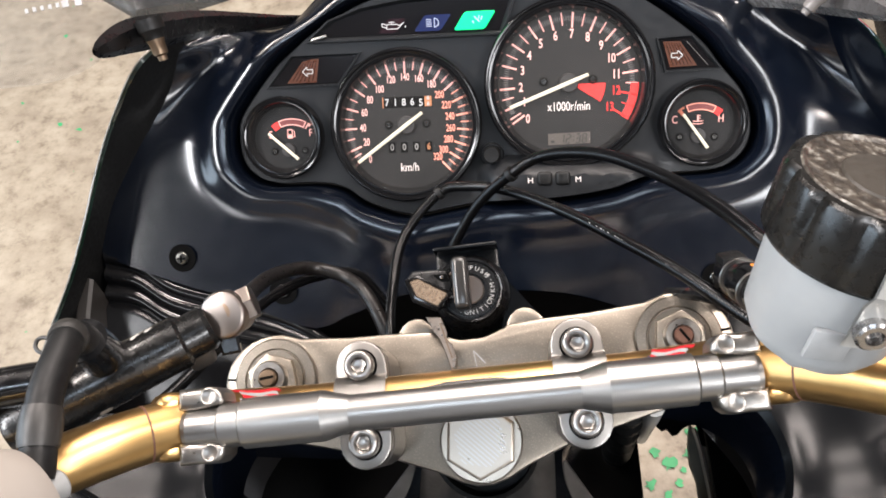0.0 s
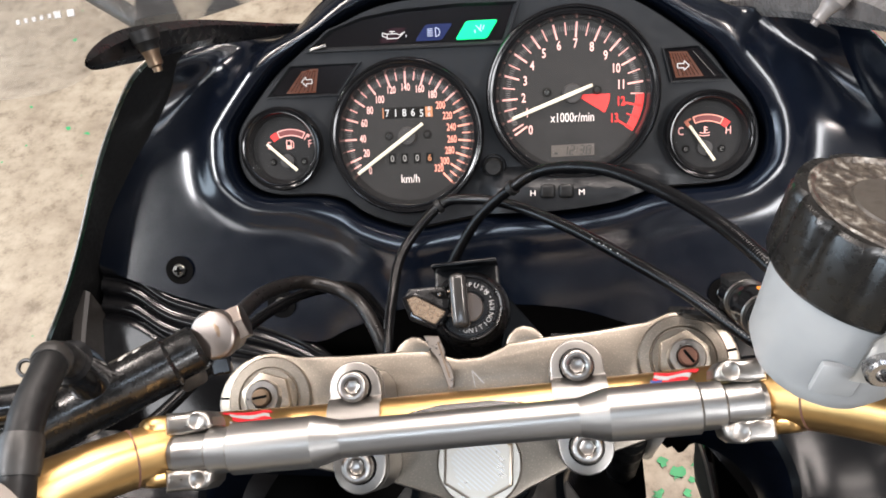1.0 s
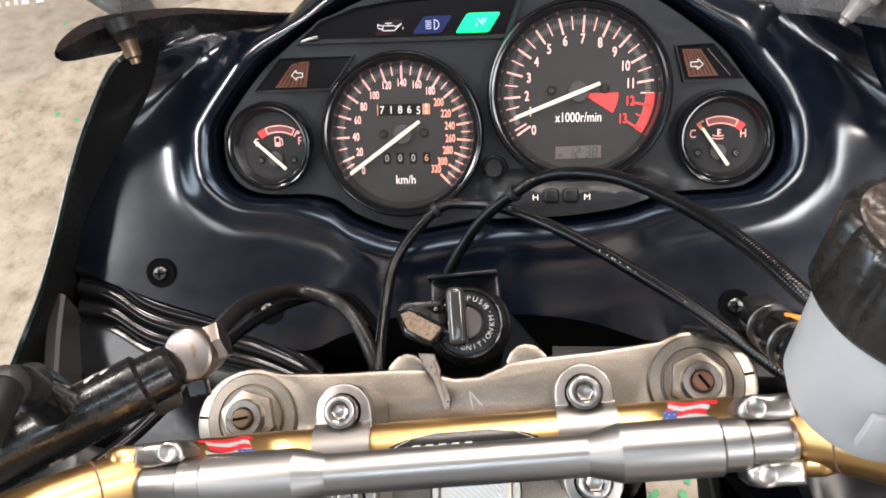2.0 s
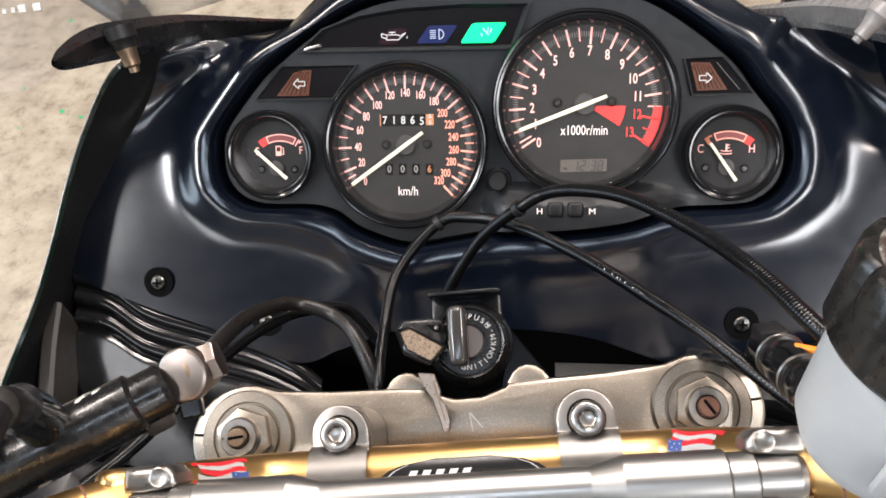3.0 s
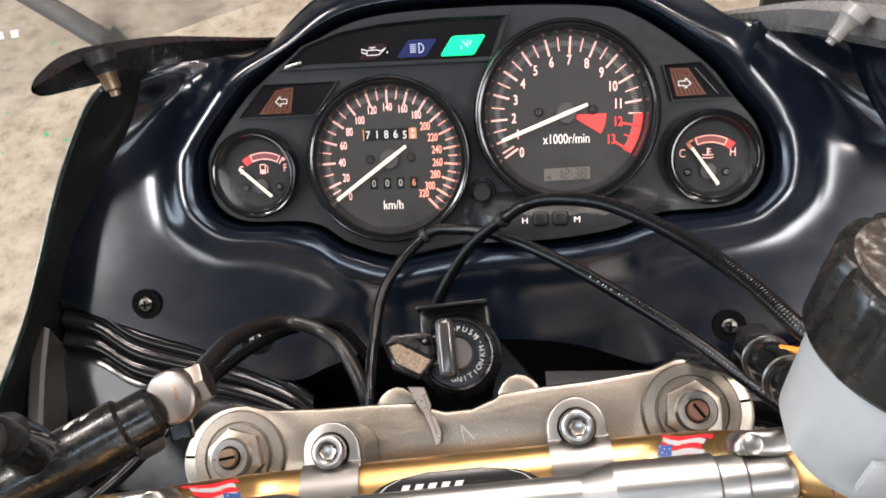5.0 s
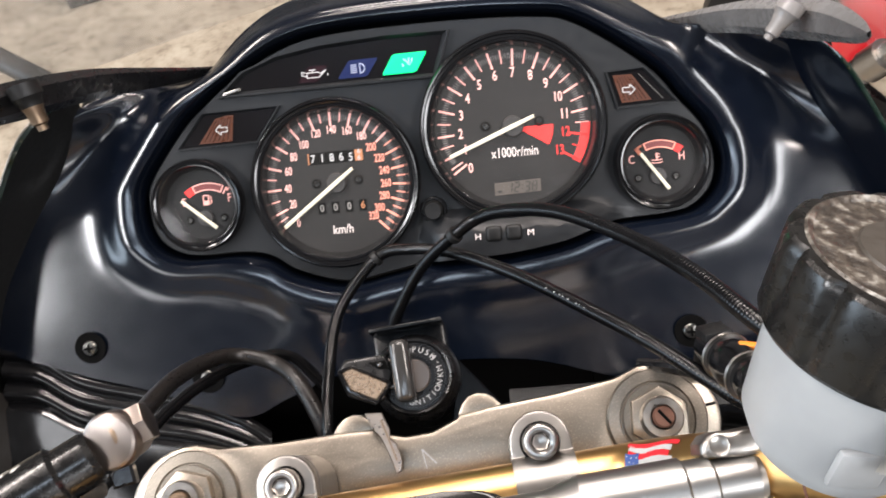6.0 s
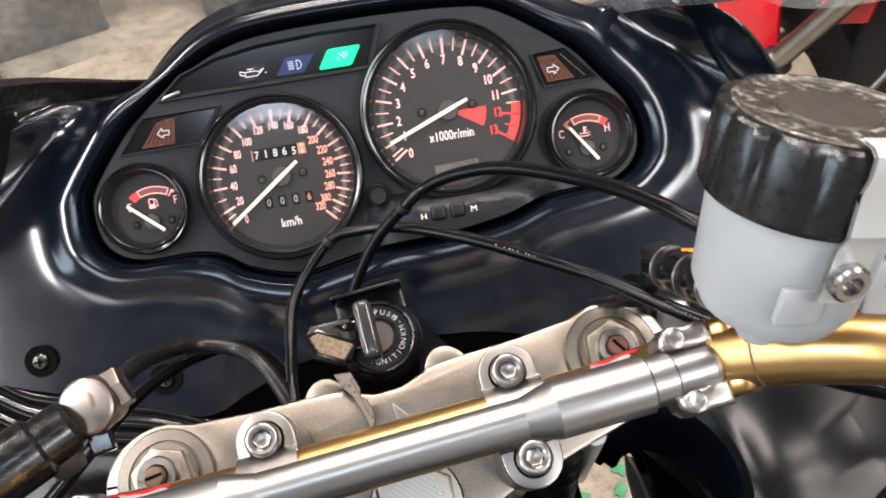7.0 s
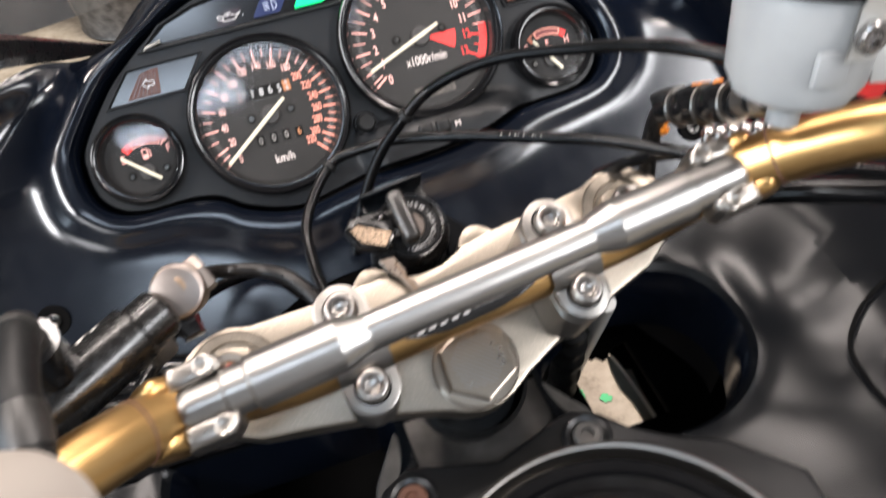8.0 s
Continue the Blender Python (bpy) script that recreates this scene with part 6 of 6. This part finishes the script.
# ---- below the bars ----
def inner_panel(s):
    """Glossy inner panel on one side, with a large rolled-in opening for the steering."""
    ob = thing("inner_side_panel", (s * 0.22, -0.02, 0.9), "glossy black inner side panel with a large rolled opening", "fairing panel", COCKPIT)
    cx, cy = 0.098, 0.020
    rows = []
    n = 72
    outer_x0, outer_x1, outer_y0, outer_y1 = 0.036, (0.335 if s > 0 else 0.25), -0.22, (0.115 if s > 0 else 0.04)
    for q, dz in ((0.93, -0.05), (0.945, -0.022), (0.965, -0.011), (1.0, -0.004), (1.06, 0.0), (1.16, 0.0012), (1.3, 0.0005), (1.7, 0), (2.0, 0), (2.4, 0), (2.9, 0), (3.4, 0), (4.2, 0), (5.0, 0)):
        row = []
        for i in range(n):
            a = 2 * math.pi * i / n
            x, y = cx + 0.058 * q * math.cos(a), cy + 0.053 * q * math.sin(a)
            x, y = min(max(x, outer_x0), outer_x1), min(max(y, outer_y0), outer_y1)
            z = 0.935 + 0.18 * (x - 0.15) * smooth_step(0.14, 0.22, x) - 0.35 * max(0, x - 0.22) - 0.04 * max(0.0, -0.05 - y) + 0.10 * max(0, y - 0.01) * smooth_step(0.11, 0.16, x) - 0.12 * max(0, y - 0.05) * smooth_step(0.16, 0.11, x) - 0.010 * math.exp(-((x - 0.185) / 0.020) ** 2 - ((y - 0.025) / 0.03) ** 2) + 0.006 * math.exp(-((x - 0.225) / 0.02) ** 2 - ((y + 0.03) / 0.05) ** 2)
            row.append(Vector((s * x, y, z + dz)))
        rows.append(row)
    part("skin", sheet(rows[3:], True), INNER, ob)
    part("rolled_rim", sheet(rows[:4], True), COWL, ob, "glossy rolled edge of the opening")
    seam = spline([(s * 0.300, 0.016, 0.948), (s * 0.224, -0.004, 0.952), (s * 0.196, -0.019, 0.9475), (s * 0.186, -0.037, 0.9435), (s * 0.190, -0.068, 0.9415), (s * 0.225, -0.10, 0.938)], 8)
    part("seam", sweep(seam, 0.0012, 6), VOID, ob, "dark panel seam")


inner_panel(1)
inner_panel(-1)


def chassis():
    fr = thing("chassis", (0, 0.0, 0.88), "dirty grey alloy steering head of the motorcycle", "chassis", COCKPIT)
    head = [(-0.075, -0.055), (-0.058, 0.0), (-0.040, 0.028), (0.040, 0.028), (0.058, 0.0), (0.075, -0.055)]
    part("head_casting", prism(head, 0.80, 0.927, Matrix(), 0.004, 2), GREY_METAL, fr)
    part("beam", sweep(spline([(0.05, 0.0, 0.86), (0.10, -0.10, 0.83), (0.13, -0.25, 0.80)], 5), 0.03, 16), GREY_METAL, fr)
    part("beam", sweep(spline([(-0.05, 0.0, 0.86), (-0.10, -0.10, 0.83), (-0.13, -0.25, 0.80)], 5), 0.03, 16), GREY_METAL, fr)
    # added sheets, near-black to stand for the deep shade below the bars
    tray = thing("shade_tray", (0, 0.1, 0.79), "added near-black sheets standing for the deep shade between fork and side panels", "tray", COCKPIT)
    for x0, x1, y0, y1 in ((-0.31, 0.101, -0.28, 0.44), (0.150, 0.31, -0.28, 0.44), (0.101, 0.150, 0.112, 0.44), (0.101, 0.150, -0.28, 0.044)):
        part("shade_panel", block((x1 - x0, y1 - y0, 0.006), shift((x0 + x1) / 2, (y0 + y1) / 2, 0.79), 0.001), VOID, tray)
    # bent bracket under the tray opening, then an added near-black sheet for the shade
    strip = [(0.1500, 0.133), (0.1555, 0.120), (0.1570, 0.113), (0.1620, 0.111), (0.1600, 0.090), (0.1600, 0.040), (0.1490, 0.040), (0.1480, 0.084), (0.1450, 0.098), (0.1460, 0.115)]
    part("torn_bracket", prism(strip, 0.741, 0.745, Matrix(), 0.001, 1), OLIVE, tray, "dull grey bent metal bracket")
    fold = [[Vector((x + dx, y, 0.746 + dz)) for x, y in ((0.1520, 0.126), (0.1545, 0.108), (0.1560, 0.084), (0.1570, 0.040))] for dx, dz in ((-0.0014, 0.0), (0.0, 0.0030), (0.0022, 0.0002))]
    part("bracket_edge", sheet(fold), PALE_ALLOY, tray, "pale bent fold of the bracket")
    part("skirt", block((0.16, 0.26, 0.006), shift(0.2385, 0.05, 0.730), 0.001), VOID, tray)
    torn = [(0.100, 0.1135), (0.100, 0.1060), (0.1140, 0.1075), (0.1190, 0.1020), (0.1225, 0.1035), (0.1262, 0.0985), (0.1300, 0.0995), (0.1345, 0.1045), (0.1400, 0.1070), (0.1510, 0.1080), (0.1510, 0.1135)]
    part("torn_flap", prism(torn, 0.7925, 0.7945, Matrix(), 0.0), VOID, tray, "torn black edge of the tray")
    tk = thing("fuel_tank", (0, -0.25, 0.85), "glossy black fuel tank with a ringed filler cap", "fuel tank", COCKPIT)
    rows = []
    for k in range(19):
        t = k / 18
        y = -0.012 - 0.43 * t
        half_w = 0.075 + 0.10 * math.sin(math.pi * min(1, t * 1.2) * 0.5)
        crown = 0.905 + 0.045 * math.sin(math.pi * 0.5 * min(1, t * 2.2))
        rows.append([Vector((half_w * math.sin(a), y, crown - 0.16 * (1 - math.cos(a)) - (0.03 if k == 0 else 0))) for a in [radians(-100 + 200 * i / 32) for i in range(33)]])
    part("shell", sheet(rows), BLACK_PAINT, tk)
    m = pose(0.020, -0.118, 0.950, 6, 0, 0)
    part("filler_ring", lathe([(0.0865, -0.014), (0.0880, -0.003), (0.0872, -0.0006), (0.0858, 0.0002), (0.0842, -0.0004), (0.0836, -0.003), (0.0825, -0.010), (0.0, -0.010)], m, 72), CAST, tk, "pale metal filler cap ring")
    part("filler_cap", lathe([(0.0805, -0.010), (0.0800, -0.003), (0.0780, -0.001), (0.0735, -0.0015), (0.0720, -0.004), (0.0660, -0.004), (0.0650, 0.0), (0.062, 0.002), (0.030, 0.004), (0, 0.004)], m, 72), BEZEL, tk, "glossy black filler cap")
    # front cover plate of the tank with its two bolts
    half = [(0.0203, -0.0130), (0.0335, -0.0085), (0.0433, -0.0072), (0.0557, -0.0135), (0.0651, -0.0247), (0.0802, -0.0357), (0.1054, -0.049), (0.130, -0.075), (0.125, -0.14)]
    plate = [(-x, y) for x, y in half[::-1]] + [(0.0, -0.0190)] + half
    part("front_cover", prism(plate[::-1], 0.930, 0.944, Matrix(), 0.003, 3), COVER, tk, "dark satin cover in front of the filler")
    for x, mt in ((0.0442, GREY_METAL), (-0.0442, RUST)):
        seat = part("bolt_seat", lathe([(0.0125, -0.002), (0.0122, 0.0012), (0.0105, 0.0022), (0.0082, 0.0010), (0.0080, 0.0002), (0, 0.0002)], pose(x, -0.0241, 0.944), 32), COVER, tk)
        part("tank_bolt", lathe([(0.0072, 0.0), (0.0072, 0.0022), (0.0060, 0.0032), (0.0034, 0.0032), (0.0030, 0.0010), (0, 0.0010)], pose(x, -0.0241, 0.9445), 24), mt, seat, "dirty tank bolt")


chassis()


# ---- behind: the red motorcycle and the bench ----
def red_motorcycle():
    o = Vector((0.765, 1.119, 0))
    place = Matrix.Translation(o) @ Matrix.Rotation(radians(-141.5), 4, "Z")
    rb = thing("motorcycle", o, "red sports motorcycle with a silver fork, parked on the workshop floor", "motorcycle")
    side_on = place @ Matrix(((0, 0, 1, 0), (1, 0, 0, 0), (0, 1, 0, 0), (0, 0, 0, 1)))
    for y in (0.0, 1.35):
        hub = place @ shift(0.05, y, 0.305) @ Matrix.Rotation(radians(90), 4, "Y")
        w = part("wheel", lathe([(0.21, -0.05), (0.275, -0.06), (0.30, -0.03), (0.305, 0), (0.30, 0.03), (0.275, 0.06), (0.21, 0.05)], hub, 40, True), RUBBER, rb, "black tyre")
        part("rim", lathe([(0.19, -0.045), (0.215, -0.05), (0.215, 0.05), (0.19, 0.045)], hub, 40, True), SATIN, w)
        for k in range(5):
            part("spoke", block((0.19, 0.03, 0.03), hub @ Matrix.Rotation(radians(72 * k), 4, "Z") @ shift(0.105, 0, 0), 0.008), SATIN, w)
    for x in (-0.06, 0.20):
        part("fork_leg", sweep([place @ Vector((x, 0.0, 0.29)), place @ Vector((x, 0.105, 0.47))], 0.024, 20), STEEL, rb, "dull silver fork slider")
        part("fork_tube", sweep([place @ Vector((x, 0.10, 0.46)), place @ Vector((x, 0.33, 0.86))], 0.019, 20), SILVER, rb, "bright fork tube")
        part("fork_collar", sweep([place @ Vector((x, 0.097, 0.455)), place @ Vector((x, 0.118, 0.49))], 0.028, 20), SILVER, rb)
    nose = [(-0.06, 0.60), (0.02, 0.42), (0.085, 0.39), (0.10, 0.47), (0.085, 0.555), (0.10, 0.605), (0.145, 0.605), (0.15, 0.545), (0.225, 0.575), (0.232, 0.66), (0.30, 0.72), (0.36, 0.86), (0.10, 0.90), (-0.08, 0.78)]
    side = [(0.46, 0.42), (0.55, 0.25), (0.90, 0.36), (0.95, 0.62), (0.62, 0.82), (0.40, 0.86), (0.36, 0.78), (0.47, 0.62)]
    for x in (-0.14, 0.225):
        part("nose_fairing", prism(nose, min(x, 0.155) - 0.008, min(x, 0.155) + 0.008, side_on, 0.006, 2), RED_PAINT, rb, "red gloss nose fairing")
        part("side_fairing", prism(side, x - 0.010, x + 0.010, side_on, 0.008, 2), RED_PAINT, rb, "red gloss side fairing")
        for a, b in (((0.245, 0.685), (0.47, 0.51)), ((0.30, 0.652), (0.46, 0.612)), ((0.345, 0.76), (0.37, 0.60)), ((0.36, 0.80), (0.95, 0.55)), ((0.45, 0.55), (0.75, 0.80)), ((0.75, 0.80), (0.95, 0.55)), ((0.95, 0.55), (1.25, 0.75))):
            part("frame_tube", sweep([place @ Vector((x, *a)), place @ Vector((x, *b))], 0.016, 12), RED_PAINT, rb, "red lattice frame tube")
    part("radiator", block((0.22, 0.14, 0.40), place @ shift(0.01, 0.27, 0.62), 0.02, 2), PANEL, rb, "dark radiator behind the fork")
    part("engine", block((0.28, 0.5, 0.4), place @ shift(0.05, 0.62, 0.42), 0.05, 3), PANEL, rb, "dark engine block")
    part("fuel_tank", block((0.26, 0.5, 0.2), place @ shift(0.05, 0.62, 0.90), 0.08, 4), RED_PAINT, rb)
    part("brake_hose", sweep(spline([place @ Vector((0.20, 0.04, 0.36)), place @ Vector((0.24, 0.22, 0.42)), place @ Vector((0.20, 0.30, 0.58)), place @ Vector((0.18, 0.30, 0.72))], 6), 0.006, 10), CAST, rb)
    part("caliper", block((0.05, 0.09, 0.11), place @ shift(0.19, 0.10, 0.33), 0.012), CAST, rb)
    jug = thing("plastic_jug", (1.22, 1.20, 0), "blue plastic jug on the workshop floor", "jug")
    part("body", lathe([(0.0, 0.001), (0.10, 0.001), (0.11, 0.02), (0.11, 0.22), (0.06, 0.29), (0.03, 0.31), (0.03, 0.34), (0, 0.34)], shift(1.22, 1.20), 32), BLUE_PLASTIC, jug)
    part("cap", lathe([(0.034, 0.32), (0.034, 0.355), (0, 0.356)], shift(1.22, 1.20), 24), FLAG_WHITE, jug)


red_motorcycle()


def bench():
    o = Vector((-0.75, 2.75, 0))
    bn = thing("work_bench", o, "dark steel work bench with pale metal legs", "bench")
    part("top", block((1.7, 0.7, 0.05), Matrix.Translation(o + Vector((0, 0, 0.85))), 0.006), GREY_METAL, bn)
    part("back_board", block((1.7, 0.03, 0.80), Matrix.Translation(o + Vector((0, 0.30, 0.41))), 0.004), PANEL, bn)
    for x in (-0.80, -0.28, 0.28, 0.80):
        part("leg", block((0.05, 0.05, 0.826), Matrix.Translation(o + Vector((x, -0.30, 0.413))), 0.004), CAST, bn)
    part("shelf", block((1.6, 0.6, 0.03), Matrix.Translation(o + Vector((0, 0, 0.18))), 0.004), GREY_METAL, bn)
    dr = thing("oil_drum", (-0.36, 2.28, 0), "dull grey metal oil drum on the floor", "drum")
    part("shell", lathe([(0, 0.002), (0.14, 0.002), (0.145, 0.01), (0.14, 0.02), (0.14, 0.16), (0.146, 0.17), (0.14, 0.18), (0.14, 0.34), (0.145, 0.35), (0.135, 0.352), (0.13, 0.342), (0, 0.342)], shift(-0.36, 2.28), 40), GREY_METAL, dr)
    part("bung", lathe([(0.03, 0.342), (0.03, 0.36), (0, 0.361)], shift(-0.30, 2.32), 20), RUST, dr)
    bx = thing("storage_box", (-1.0, 2.3, 0), "dark rusty steel box on the workshop floor", "box")
    part("body", block((0.42, 0.3, 0.22), pose(-1.05, 2.32, 0.111, 0, 0, 18), 0.006), GREY_METAL, bx)
    part("flap", block((0.20, 0.3, 0.006), pose(-1.16, 2.28, 0.226, 0, 8, 18), 0.001), GREY_METAL, bx)


bench()
